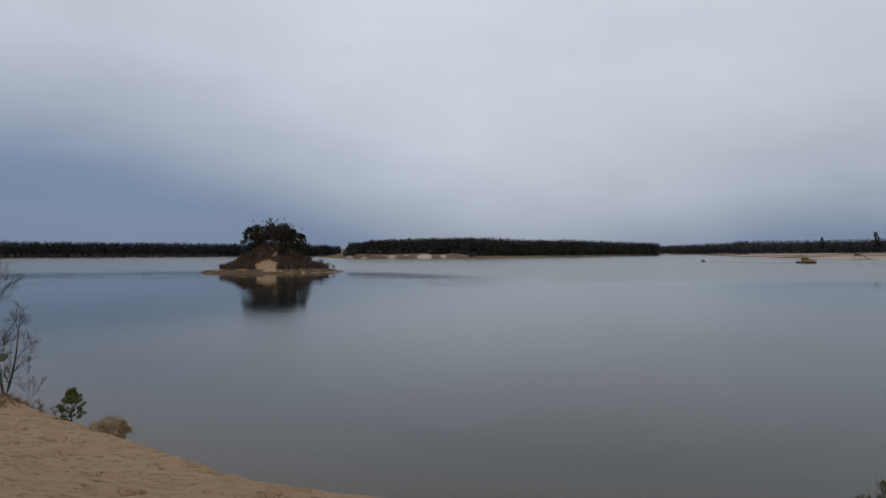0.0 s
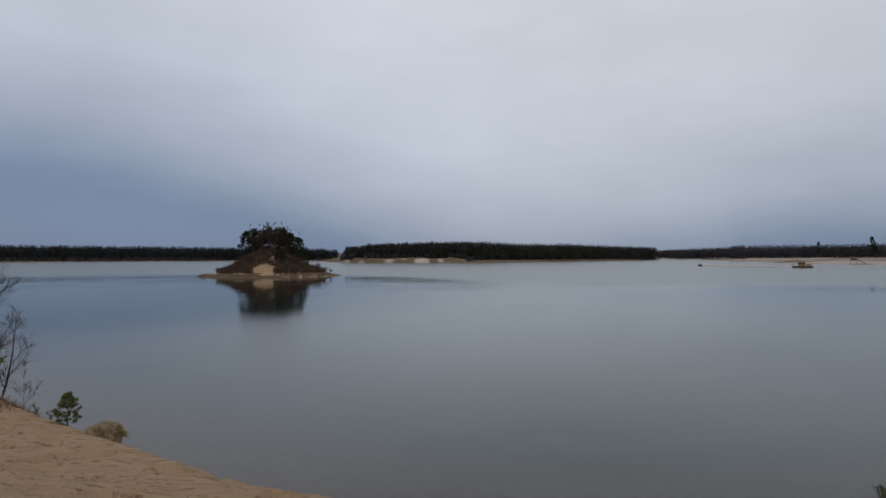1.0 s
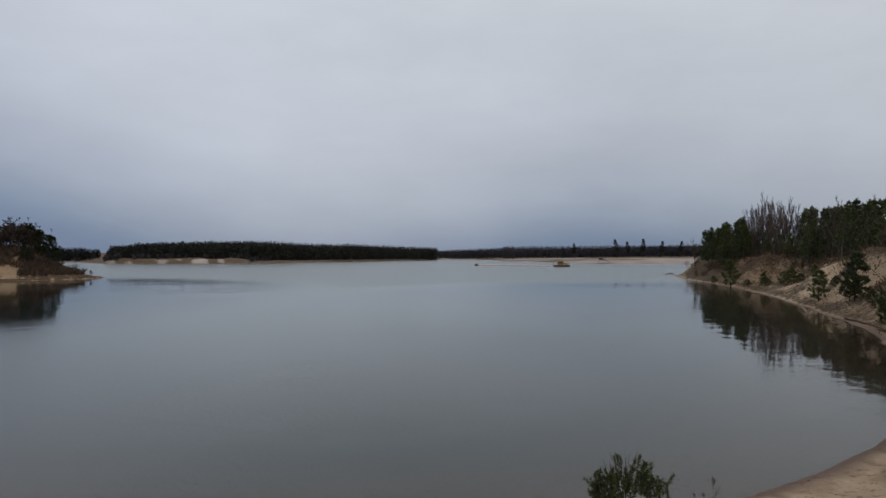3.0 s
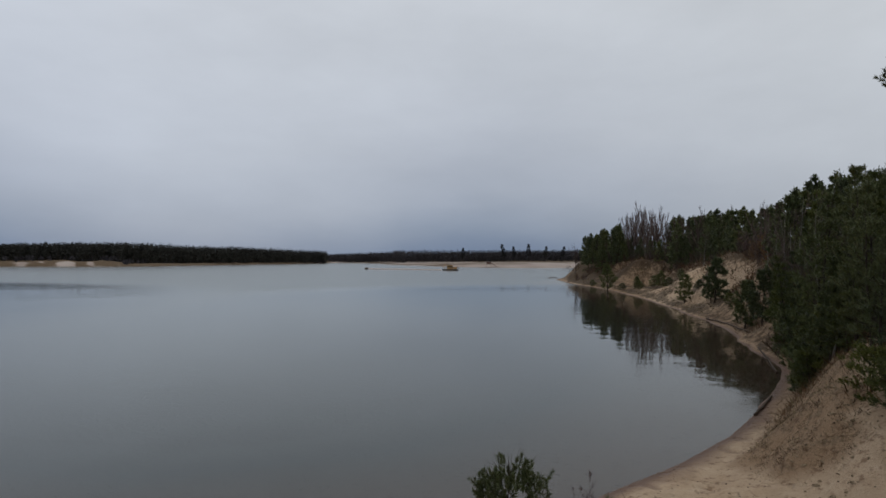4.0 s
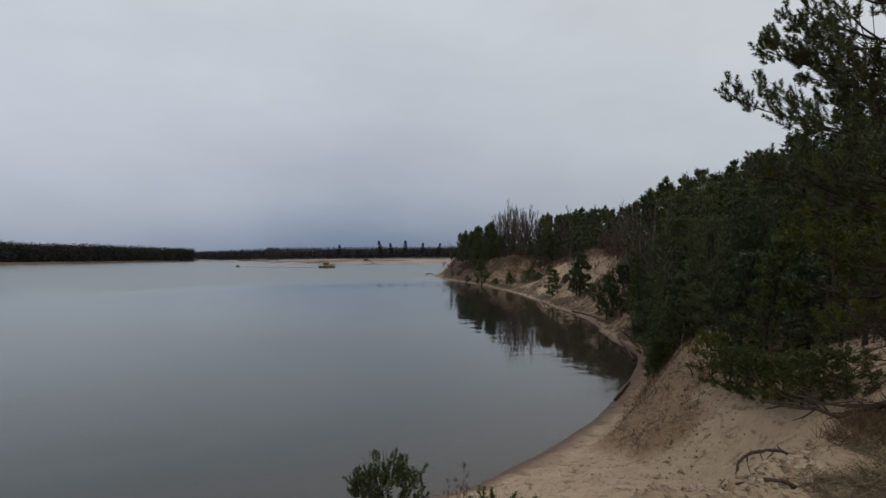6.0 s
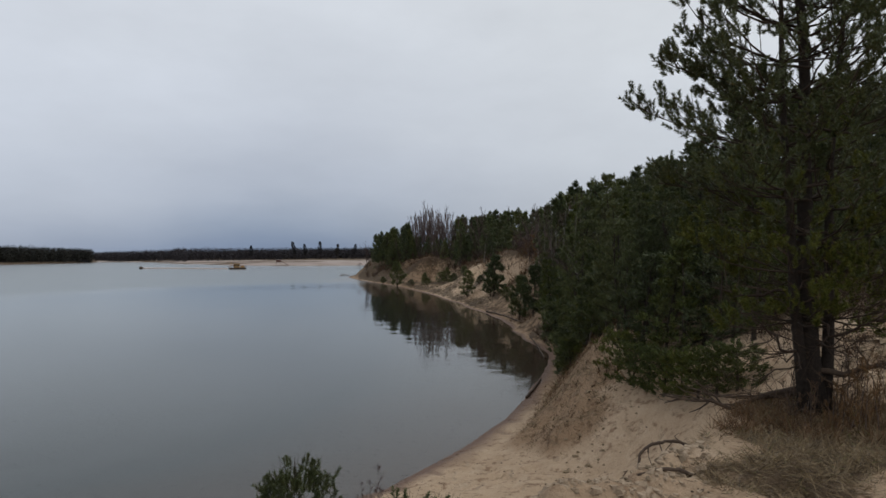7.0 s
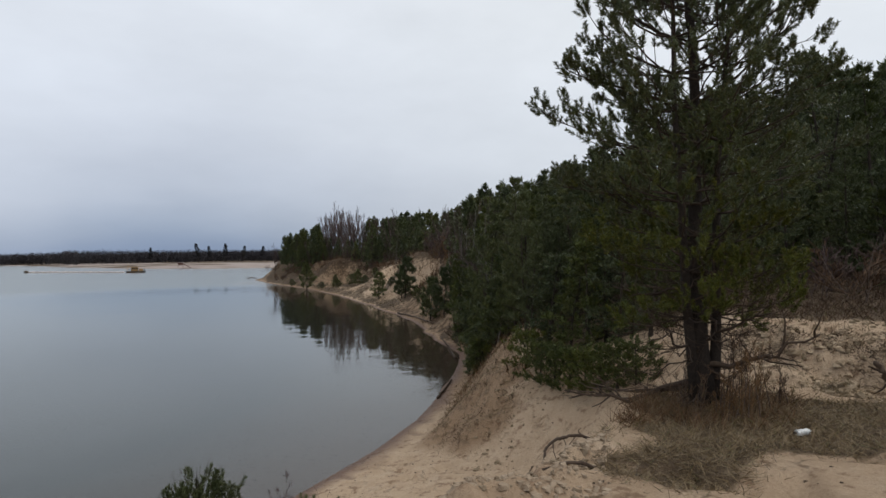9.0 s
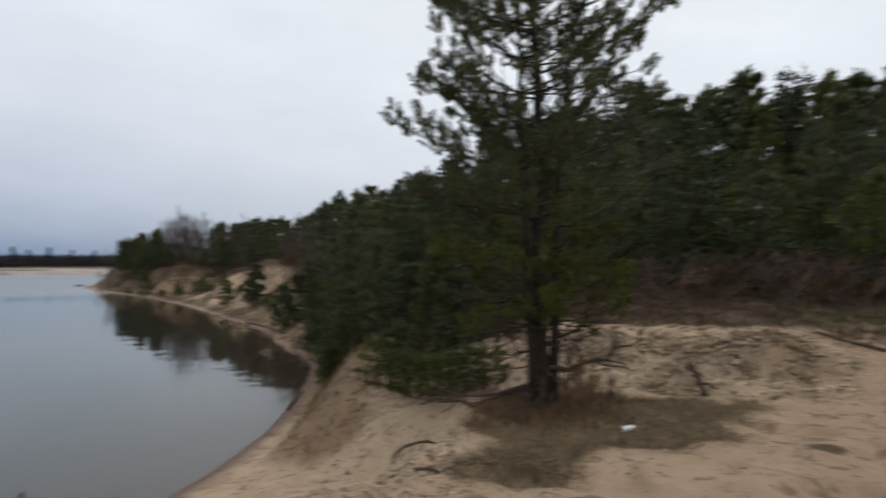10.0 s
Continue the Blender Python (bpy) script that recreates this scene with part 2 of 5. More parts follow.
def water_material():
    m = bpy.data.materials.new("lake_water")
    m.use_nodes = True
    n, l = m.node_tree.nodes, m.node_tree.links
    n.clear()
    out, mix = n.new("ShaderNodeOutputMaterial"), n.new("ShaderNodeMixShader")
    clear, gloss, fres = n.new("ShaderNodeBsdfTransparent"), n.new("ShaderNodeBsdfGlossy"), n.new("ShaderNodeFresnel")
    clear.inputs[0].default_value = (0.66, 0.695, 0.69, 1)
    gloss.inputs["Color"].default_value = (0.94, 0.962, 0.945, 1)
    fres.inputs["IOR"].default_value = 1.333
    vec, _ = position(n, l, (1, 1, 1))
    # calm in the lee of the banks, ruffled by wind in the open
    near = []
    for place, r0, r1, least in (((60.0, 50.0, 0.0), 36, 74, 0.015), ((-54.0, 104.0, 0.0), 50, 80, 0.035)):
        dist, wind = n.new("ShaderNodeVectorMath"), n.new("ShaderNodeMapRange")
        dist.operation = "DISTANCE"
        dist.inputs[1].default_value = place
        l.new(vec, dist.inputs[0])
        wind.interpolation_type = "SMOOTHSTEP"
        wind.inputs["From Min"].default_value, wind.inputs["From Max"].default_value = r0, r1
        wind.inputs["To Min"].default_value, wind.inputs["To Max"].default_value = least, 0.2
        l.new(dist.outputs["Value"], wind.inputs["Value"])
        near.append(wind.outputs[0])
    calm = n.new("ShaderNodeMath")
    calm.operation = "MINIMUM"
    l.new(near[0], calm.inputs[0])
    l.new(near[1], calm.inputs[1])
    l.new(calm.outputs[0], gloss.inputs["Roughness"])
    swell = noise_tex(n, l, vec, 0.42, 1, 0.4)
    small, broad = noise_tex(n, l, vec, 1.5, 3, 0.5), noise_tex(n, l, vec, 0.05, 3, 0.5)
    area = n.new("ShaderNodeMapRange")
    area.inputs["From Min"].default_value, area.inputs["From Max"].default_value = 0.35, 0.7
    area.inputs["To Min"].default_value, area.inputs["To Max"].default_value = 0.15, 1.0
    l.new(broad, area.inputs["Value"])
    both = n.new("ShaderNodeMath")
    both.operation = "MULTIPLY_ADD"
    l.new(swell, both.inputs[0])
    both.inputs[1].default_value = 3.2
    l.new(small, both.inputs[2])
    h = n.new("ShaderNodeMath")
    h.operation = "MULTIPLY"
    l.new(both.outputs[0], h.inputs[0])
    l.new(area.outputs[0], h.inputs[1])
    bp = n.new("ShaderNodeBump")
    bp.inputs["Strength"].default_value, bp.inputs["Distance"].default_value = 0.33, 0.035
    l.new(h.outputs[0], bp.inputs["Height"])
    l.new(bp.outputs[0], gloss.inputs["Normal"])
    l.new(bp.outputs[0], fres.inputs["Normal"])
    # ruffled water turns its small slopes to the eye and mirrors less at a glance
    cap, least_of = n.new("ShaderNodeMapRange"), n.new("ShaderNodeMath")
    cap.inputs["From Min"].default_value, cap.inputs["From Max"].default_value = 0.03, 0.2
    cap.inputs["To Min"].default_value, cap.inputs["To Max"].default_value = 1.0, 0.57
    l.new(calm.outputs[0], cap.inputs["Value"])
    least_of.operation = "MINIMUM"
    l.new(fres.outputs[0], least_of.inputs[0])
    l.new(cap.outputs[0], least_of.inputs[1])
    l.new(least_of.outputs[0], mix.inputs[0])
    l.new(clear.outputs[0], mix.inputs[1])
    l.new(gloss.outputs[0], mix.inputs[2])
    l.new(mix.outputs[0], out.inputs[0])
    return m


M_GROUND, M_WATER = ground_material(), water_material()
M_BARK = varied("pine_bark", (0.022, 0.018, 0.015), (0.075, 0.056, 0.043), 9, 0.95, 18, 0.05)
M_LIMB = varied("pine_limb_bark", (0.035, 0.027, 0.022), (0.11, 0.078, 0.055), 12, 0.95)
M_BIRCH = varied("birch_bark", (0.075, 0.064, 0.057), (0.3, 0.27, 0.245), 5, 0.8)
M_TWIG = varied("bare_twigs", (0.075, 0.054, 0.045), (0.16, 0.118, 0.098), 3, 0.9)
M_DARK_TWIG = varied("dark_scrub_twigs", (0.036, 0.026, 0.023), (0.085, 0.06, 0.05), 3, 0.9)
M_NEEDLE = needle_material("pine_needles", (0.037, 0.047, 0.018), (0.108, 0.126, 0.047), (0.14, 0.1, 0.03), 0.3)
M_NEEDLE_YOUNG = needle_material("young_pine_needles", (0.036, 0.046, 0.013), (0.094, 0.11, 0.03), (0.16, 0.14, 0.04))
M_NEEDLE_SAPLING = needle_material("sapling_needles", (0.05, 0.062, 0.02), (0.12, 0.135, 0.048), (0.15, 0.14, 0.05), 0.3)
M_NEEDLE_LONE = needle_material("fresh_pine_needles", (0.03, 0.042, 0.014), (0.085, 0.105, 0.04), (0.15, 0.12, 0.04), 0.5)
M_SPRUCE = needle_material("spruce_needles", (0.013, 0.019, 0.009), (0.034, 0.045, 0.018), (0.05, 0.05, 0.025))
M_STRAW = needle_material("dry_grass_blades", (0.07, 0.046, 0.027), (0.31, 0.22, 0.118), (0.15, 0.17, 0.055), 0.25)
M_HEATH = needle_material("brown_heath", (0.052, 0.032, 0.021), (0.15, 0.092, 0.055), (0.1, 0.105, 0.035), 0.08)
M_SCRUB = needle_material("leafless_scrub", (0.03, 0.021, 0.018), (0.085, 0.057, 0.045), (0.11, 0.08, 0.05), 0.1)
M_REED = needle_material("dry_reed_blades", (0.1, 0.074, 0.045), (0.22, 0.165, 0.1), (0.16, 0.13, 0.075), 0.2)
M_ROOT = varied("weathered_root_bark", (0.04, 0.028, 0.021), (0.125, 0.085, 0.06), 14, 0.9, 40, 0.006)
M_CLOD = varied("pale_sand_clods", (0.27, 0.19, 0.12), (0.6, 0.47, 0.34), 9, 0.95, 30, 0.02)
M_PINK_TWIG = varied("reddish_birch_twigs", (0.06, 0.04, 0.036), (0.125, 0.085, 0.076), 3, 0.9)
M_STONE = varied("pebbles_and_clods", (0.13, 0.095, 0.065), (0.36, 0.27, 0.18), 8, 0.9, 30, 0.01)
M_FAR_PINE = needle_material("far_pine_crowns", (0.021, 0.022, 0.022), (0.031, 0.032, 0.03), (0.045, 0.04, 0.036), 0.02)
# bare crowns lifted and greyed: distance haze is put into this colour
M_FAR_BARE = needle_material("far_bare_crowns", (0.055, 0.05, 0.053), (0.078, 0.069, 0.07), (0.09, 0.075, 0.072), 0.02)
M_YELLOW = varied("worn_yellow_paint", (0.27, 0.15, 0.06), (0.42, 0.26, 0.11), 2, 0.6)
M_HULL = varied("rusty_dark_steel", (0.03, 0.025, 0.022), (0.1, 0.07, 0.05), 2, 0.7)
M_PIPE = varied("pale_floating_pipe", (0.46, 0.38, 0.365), (0.66, 0.56, 0.54), 1, 0.6)
M_PANE = varied("dark_window_glass", (0.01, 0.012, 0.015), (0.025, 0.03, 0.035), 2, 0.15)
M_RUST = varied("reddish_steel", (0.1, 0.052, 0.042), (0.19, 0.11, 0.09), 1, 0.7)
M_LITTER = varied("crumpled_white_plastic", (0.6, 0.6, 0.6), (0.8, 0.8, 0.8), 10, 0.35)


# ---- mesh helpers ----
def mesh_of(name, verts, faces, mat, smooth=False):
    me = bpy.data.meshes.new(name)
    me.from_pydata(np.asarray(verts, float).tolist(), [], faces if isinstance(faces, list) else np.asarray(faces, int).tolist())
    me.materials.append(mat)
    if smooth:
        me.polygons.foreach_set("use_smooth", [True] * len(me.polygons))
    me.update()
    return me


def part(name, me, parent=None, label=""):
    ob = new(name, me)
    ob.parent = parent
    return tagged(ob, label) if label else ob


def thing(name, label, category, group="", at=(0, 0, 0), turn=0.0, kind=""):
    ob = new(name)
    ob.matrix_basis = pose(*at, 0, 0, turn)
    return tagged(ob, label, category, group, kind)


class Soup:
    """Collects vertices and faces of one mesh."""

    def __init__(self):
        self.v, self.f, self.n = [], [], 0

    def add(self, v, f):
        v = np.asarray(v, float).reshape(-1, 3)
        self.v.append(v)
        self.f += [[i + self.n for i in q] for q in f]
        self.n += len(v)

    def mesh(self, name, mat, smooth=False):
        return mesh_of(name, np.concatenate(self.v) if self.v else np.zeros((0, 3)), self.f, mat, smooth)


def tube(points, radii, sides=6):
    """A tapered tube along a polyline, closed at both ends."""
    p = np.asarray(points, float)
    d = np.gradient(p, axis=0)
    d /= np.linalg.norm(d, axis=1)[:, None] + 1e-9
    ref = np.where(np.abs(d[:, 2:3]) > 0.9, [[1.0, 0, 0]], [[0, 0, 1.0]])
    u = np.cross(d, ref)
    u /= np.linalg.norm(u, axis=1)[:, None] + 1e-9
    w = np.cross(d, u)
    a = np.arange(sides) * 2 * math.pi / sides
    r = np.asarray(radii, float)[:, None, None]
    ring = p[:, None] + r * (np.cos(a)[None, :, None] * u[:, None] + np.sin(a)[None, :, None] * w[:, None])
    faces = []
    for i in range(len(p) - 1):
        for k in range(sides):
            k2 = (k + 1) % sides
            faces.append([i * sides + k, i * sides + k2, (i + 1) * sides + k2, (i + 1) * sides + k])
    faces.append(list(range(sides))[::-1])
    faces.append([(len(p) - 1) * sides + k for k in range(sides)])
    return ring.reshape(-1, 3), faces


def box_bm(sx, sy, sz, at=(0, 0, 0), bevel=0.0):
    bm = bmesh.new()
    bmesh.ops.create_cube(bm, size=1.0)
    bmesh.ops.scale(bm, vec=(sx, sy, sz), verts=bm.verts)
    if bevel:
        bmesh.ops.bevel(bm, geom=bm.edges[:], offset=bevel, segments=2, affect="EDGES")
    bmesh.ops.translate(bm, vec=at, verts=bm.verts)
    return bm


def bm_part(name, bm, mat, parent, label=""):
    me = bpy.data.meshes.new(name)
    bm.to_mesh(me)
    bm.free()
    me.materials.append(mat)
    return part(name, me, parent, label)


def blades(base, way, length, width, rng):
    """Thin triangles, one a blade: arrays of roots, directions, lengths and widths."""
    n = len(base)
    side = np.cross(way, rng.normal(size=(n, 3)))
    side /= np.linalg.norm(side, axis=1)[:, None] + 1e-9
    v = np.empty((n, 3, 3))
    v[:, 0], v[:, 1] = base - side * width[:, None] / 2, base + side * width[:, None] / 2
    v[:, 2] = base + way * length[:, None]
    return v.reshape(-1, 3), np.arange(3 * n).reshape(-1, 3)


def unit(a):
    return a / (np.linalg.norm(a, axis=-1, keepdims=True) + 1e-9)


def shoots(pos, way, length, needles, needle_len, width, rng, lean=0.9):
    """Needle brushes: on each shoot, needles stand off all round and point forward."""
    n = len(pos)
    t = rng.uniform(0.0, 1.0, (n, needles)) ** 0.8
    base = pos[:, None] + way[:, None] * (t * length[:, None])[..., None]
    side = np.cross(way[:, None], rng.normal(size=(n, needles, 3)))
    d = unit(unit(side) * (lean * (1.15 - 0.55 * t))[..., None] + way[:, None])
    ln = needle_len * rng.uniform(0.7, 1.15, n * needles) * (1.1 - 0.4 * t.ravel())
    return blades(base.reshape(-1, 3), d.reshape(-1, 3), ln, np.full(n * needles, width), rng)


def bend(p0, d0, length, up, steps, rng, wob=0.12):
    """A wandering polyline that starts along d0 and is drawn upward by up."""
    p, d = np.array(p0, float), np.array(d0, float)
    pts = [p.copy()]
    for _ in range(steps):
        d = unit(d + np.array([0, 0, up]) / steps + rng.normal(size=3) * wob)
        p = p + d * length / steps
        pts.append(p.copy())
    return np.array(pts)


def along(pts, t):
    i = min(int(t * (len(pts) - 1)), len(pts) - 2)
    k = t * (len(pts) - 1) - i
    return pts[i] * (1 - k) + pts[i + 1] * k, unit(pts[i + 1] - pts[i])


def pine_meshes(tag, seed, h, base, spread, needle_mat, shoot_len=0.22, needles=12, needle_len=0.13, width=0.02,
                step=0.5, per_whorl=5, dense=5.0, trunk_r=None, top_round=0.55, stems=1, extra=(), limb_sides=4, lean_out=0.25, limb_k=0.2, rise=(-0.05, 0.7), tips=(0.3, 0.5, 0.7, 0.85, 1.0, 1.0), lean=0.9, split=False, twigs=True, low_mat=None, low_z=0.0, puff=12, cap=2.0, rise_tip=0.55):
    """Trunk, limbs and needle crown of a pine. Sizes in metres."""
    rng = np.random.default_rng(seed)
    trunk, limbs = Soup(), Soup()
    sp, sd = [], []
    r0 = trunk_r or 0.012 * h + 0.02
    for s in range(stems):
        foot = np.array([0, 0, -0.15]) if s == 0 else np.array([0.1 * math.cos(s * 2.6), 0.1 * math.sin(s * 2.6), -0.1])
        way = np.array([0, 0, 1.0]) if s == 0 else unit(np.array([0.06 * math.cos(s * 2.6), 0.06 * math.sin(s * 2.6), 1.0]))
        hh = h if s == 0 else (h - foot[2]) * rng.uniform(0.85, 0.98)
        axis = bend(foot, way, hh + 0.15 if s == 0 else hh, 0.5, 10, rng, 0.035)
        rr = r0 if s == 0 else r0 * 0.55
        radii = rr * (1 - np.linspace(0, 1, 11) ** 0.75 * 0.94)
        if s == 0:
            radii[0] *= 1.35
        trunk.add(*tube(axis, radii, 8))
        z = base
        whorls = []
        while z < h - 0.1:
            whorls.append(z)
            z += step * rng.uniform(0.75, 1.25)
        for z in whorls:
            f = (z - base) / (h - base)
            prof = (1 - f) ** top_round * (0.55 + 0.45 * min(1, f * 4))
            k = per_whorl if stems == 1 else max(3, per_whorl - 1)
            a0 = rng.uniform(0, 6.28)
            t = (z - axis[0, 2]) / (axis[-1, 2] - axis[0, 2])
            if not 0.02 < t < 0.99:
                continue
            p0, _ = along(axis, t)
            for b in range(k):
                a = a0 + 6.283 * b / k + rng.normal() * 0.3
                ln = spread * prof * rng.uniform(0.6, 1.12)
                if ln < 0.12:
                    continue
                own = np.random.default_rng(int(seed * 7919 + len(sp)))
                up0 = rise[0] + rise[1] * f + own.normal() * 0.12
                pts = bend(p0, unit(np.array([math.cos(a), math.sin(a), up0])), min(ln, spread * prof * cap), 0.55, 5, own, 0.1)
                limb(pts, r0 * limb_k * (0.35 + 0.65 * prof), limbs, sp, sd, own, dense, limb_sides, lean_out, tips, twigs, rise_tip)
        top = axis[-1]
        for _ in range(puff):
            sp.append(top - np.array([0, 0, rng.uniform(0, 0.16 * h)]))
            sd.append(unit(np.array([rng.normal() * 0.35, rng.normal() * 0.35, 1])))
    for p0, way, ln in extra:
        pts = bend(p0, unit(np.array(way, float)), ln, 0.5, 6, rng, 0.08)
        limb(pts, r0 * limb_k, limbs, sp, sd, rng, dense * 2.2, limb_sides, lean_out, tips, twigs, rise_tip)
    sp, sd = np.array(sp), unit(np.array(sd))
    ln = shoot_len * rng.uniform(0.65, 1.25, len(sp))
    v, f = shoots(sp, sd, ln, needles, needle_len, width, rng, lean)
    v = v * [1, 1, h / np.quantile(v[:, 2], 0.9995)]
    if split:
        low = np.repeat(sp[:, 2] + rng.normal(size=len(sp)) * 0.35 < low_z, needles)
        tri = v.reshape(-1, 3, 3)
        crowns = [mesh_of(tag + nm, tri[k].reshape(-1, 3), np.arange(3 * int(k.sum())).reshape(-1, 3), m) for nm, k, m in (("_needles", ~low, needle_mat), ("_low_needles", low, low_mat))]
        return trunk.mesh(tag + "_trunk", M_BARK, True), limbs.mesh(tag + "_limbs", M_LIMB, True), *crowns
    needles_me = mesh_of(tag + "_needles", v, f, needle_mat)
    if limbs.v:
        trunk.add(np.concatenate(limbs.v), limbs.f)
    return trunk.mesh(tag + "_trunk", M_BARK, True), needles_me


def limb(pts, r, limbs, sp, sd, rng, dense, sides, lean_out, tips, twigs, rise_tip=0.55):
    """One limb with side branches; adds shoot places and directions."""
    ln = np.linalg.norm(pts[-1] - pts[0])
    if sides:
        limbs.add(*tube(pts, r * (1 - np.linspace(0, 1, len(pts)) * 0.8), sides))
    for _ in range(max(2, int(ln * dense))):
        t = rng.uniform(0.25, 1.0)
        p, d = along(pts, t)
        side = np.cross(d, [0, 0, 1.0]) * rng.choice([-1, 1])
        sub = bend(p, unit(d * 0.7 + side * rng.uniform(0.4, 1.0) + np.array([0, 0, rng.uniform(-0.1, 0.4)])), ln * (1.1 - t) * 0.55 + 0.08, 0.5, 3, rng, 0.12)
        if twigs:
            limbs.add(*tube(sub, r * 0.4 * np.array([1, 0.8, 0.6, 0.35]), 3))
        for q in tips:
            p2, d2 = along(sub, min(q, 0.999))
            sp.append(p2 + rng.normal(size=3) * 0.03)
            sd.append(d2 * 0.8 + np.array([0, 0, rise_tip]) + rng.normal(size=3) * lean_out)
    for _ in range(3):
        sp.append(pts[-1])
        sd.append(unit(pts[-1] - pts[-2]) + np.array([0, 0, 0.5]) + rng.normal(size=3) * 0.35)


def spruce_meshes(tag, seed, h, spread):
    rng = np.random.default_rng(seed)
    trunk, sp, sd = Soup(), [], []
    trunk.add(*tube(bend((0, 0, -0.15), (0, 0, 1), h + 0.15, 0, 6, rng, 0.01), (0.013 * h + 0.02) * (1 - np.linspace(0, 1, 7) * 0.93), 7))
    limbs = Soup()
    z = 0.08 * h
    while z < h * 0.98:
        f = z / h
        for b in range(7):
            a = rng.uniform(0, 6.283)
            ln = spread * (1 - f) ** 0.85 * rng.uniform(0.65, 1.1) + 0.06
            pts = bend((0, 0, z), unit(np.array([math.cos(a), math.sin(a), 0.15 - 0.75 * (1 - f) + rng.normal() * 0.15])), ln, 0.25, 4, rng, 0.05)
            limbs.add(*tube(pts, 0.02 * (1 - np.linspace(0, 1, 5) * 0.8), 3))
            for _ in range(int(6 + ln * 7)):
                p, d = along(pts, rng.uniform(0.2, 0.999))
                sp.append(p)
                sd.append(d + np.cross(d, [0, 0, 1.0]) * rng.choice([-1, 1]) * 0.7 + np.array([0, 0, -0.15]) + rng.normal(size=3) * 0.15)
        z += 0.03 * h * rng.uniform(0.6, 1.4)
    for _ in range(6):
        sp.append(np.array([0, 0, h - rng.uniform(0, 0.5)]))
        sd.append(np.array([rng.normal() * 0.2, rng.normal() * 0.2, 1]))
    sp, sd = np.array(sp), unit(np.array(sd))
    v, f = shoots(sp, sd, 0.34 * rng.uniform(0.7, 1.2, len(sp)), 7, 0.12, 0.034, rng, 0.9)
    trunk.add(np.concatenate(limbs.v), limbs.f)
    return trunk.mesh(tag + "_trunk", M_BARK, True), mesh_of(tag + "_needles", v, f, M_SPRUCE)


def bare_meshes(tag, seed, h, bark, spread=0.28, stems=1, levels=3, kids=7, twig_r=0.006, trunk_r=None, low=0.25, hang=0.4, twig_mat=None, tip=0.05, fan=1.0):
    """A leafless broadleaf tree or shrub: trunk mesh and twig mesh."""
    rng = np.random.default_rng(seed)
    trunk, twigs = Soup(), Soup()
    r0 = trunk_r or 0.009 * h

    def grow(pts, r, ln, level):
        for _ in range(kids if level == levels else max(2, round((kids + (2 if level == 1 else 0)) * min(1.0, ln / (0.22 * h))))):
            t = rng.uniform(low if level == levels else 0.15, 0.98)
            p, d = along(pts, t)
            out = unit(np.cross(d, rng.normal(size=3)))
            l2 = ln * (1.05 - t) * rng.uniform(0.45, 0.75) + tip * h
            if level < levels:
                l2 *= 0.75
            sub = bend(p, unit(d * 0.75 + out * rng.uniform(0.45, 0.9) * fan), l2, hang, 4, rng, 0.09)
            r2 = max(twig_r, r * (1.05 - t) * 0.5)
            twigs.add(*tube(sub, np.maximum(twig_r * 0.6, r2 * (1 - np.linspace(0, 1, 5) * 0.8)), 3))
            if level > 1:
                grow(sub, r2, l2, level - 1)

    for s in range(stems):
        way = np.array([rng.normal() * 0.22, rng.normal() * 0.22, 1.0]) if stems > 1 else np.array([rng.normal() * 0.05, rng.normal() * 0.05, 1.0])
        ln = h * (1.0 if s == 0 else rng.uniform(0.6, 0.95))
        axis = bend((rng.normal() * 0.04 * stems, rng.normal() * 0.04 * stems, -0.1), unit(way), ln + 0.1, 0.3, 8, rng, 0.04)
        trunk.add(*tube(axis, r0 * (1 - np.linspace(0, 1, 9) * 0.92), 6))
        grow(axis, r0, ln * spread * 2.2, levels)
    return trunk.mesh(tag + "_trunk", bark, True), twigs.mesh(tag + "_twigs", twig_mat or M_TWIG)


def tree(name, meshes, names, label, category, group, at, turn=0.0, scale=1.0, tilt=(0, 0), wide=1.0):
    ob = thing(name, label, category, group)
    ob.matrix_basis = pose(*at, tilt[0], tilt[1], turn) @ Matrix.Diagonal((scale * wide, scale * wide, scale, 1))
    for me, nm in zip(meshes, names):
        part(nm, me, ob)
    return ob


# ---- the lie of the land ----
def hash2(i, j, k):
    n = (i.astype(np.int64) * 374761393 + j.astype(np.int64) * 668265263 + k * 974634777) & 0x7FFFFFFF
    n = ((n ^ (n >> 13)) * 1274126177) & 0x7FFFFFFF
    return ((n ^ (n >> 16)) & 0xFFFF) / 65535.0


def vnoise(x, y, scale, seed=0):
    x, y = np.asarray(x, float) / scale, np.asarray(y, float) / scale
    i, j = np.floor(x), np.floor(y)
    u, v = x - i, y - j
    u, v = u * u * (3 - 2 * u), v * v * (3 - 2 * v)
    a, b = hash2(i, j, seed), hash2(i + 1, j, seed)
    c, d = hash2(i, j + 1, seed), hash2(i + 1, j + 1, seed)
    return (a * (1 - u) + b * u) * (1 - v) + (c * (1 - u) + d * u) * v - 0.5


def fbm(x, y, scale, octaves=4, seed=0):
    return sum(vnoise(x, y, scale / 2 ** o, seed + o) / 1.8 ** o for o in range(octaves))


def smooth(a, b, x):
    t = np.clip((x - a) / (b - a), 0, 1)
    return t * t * (3 - 2 * t)


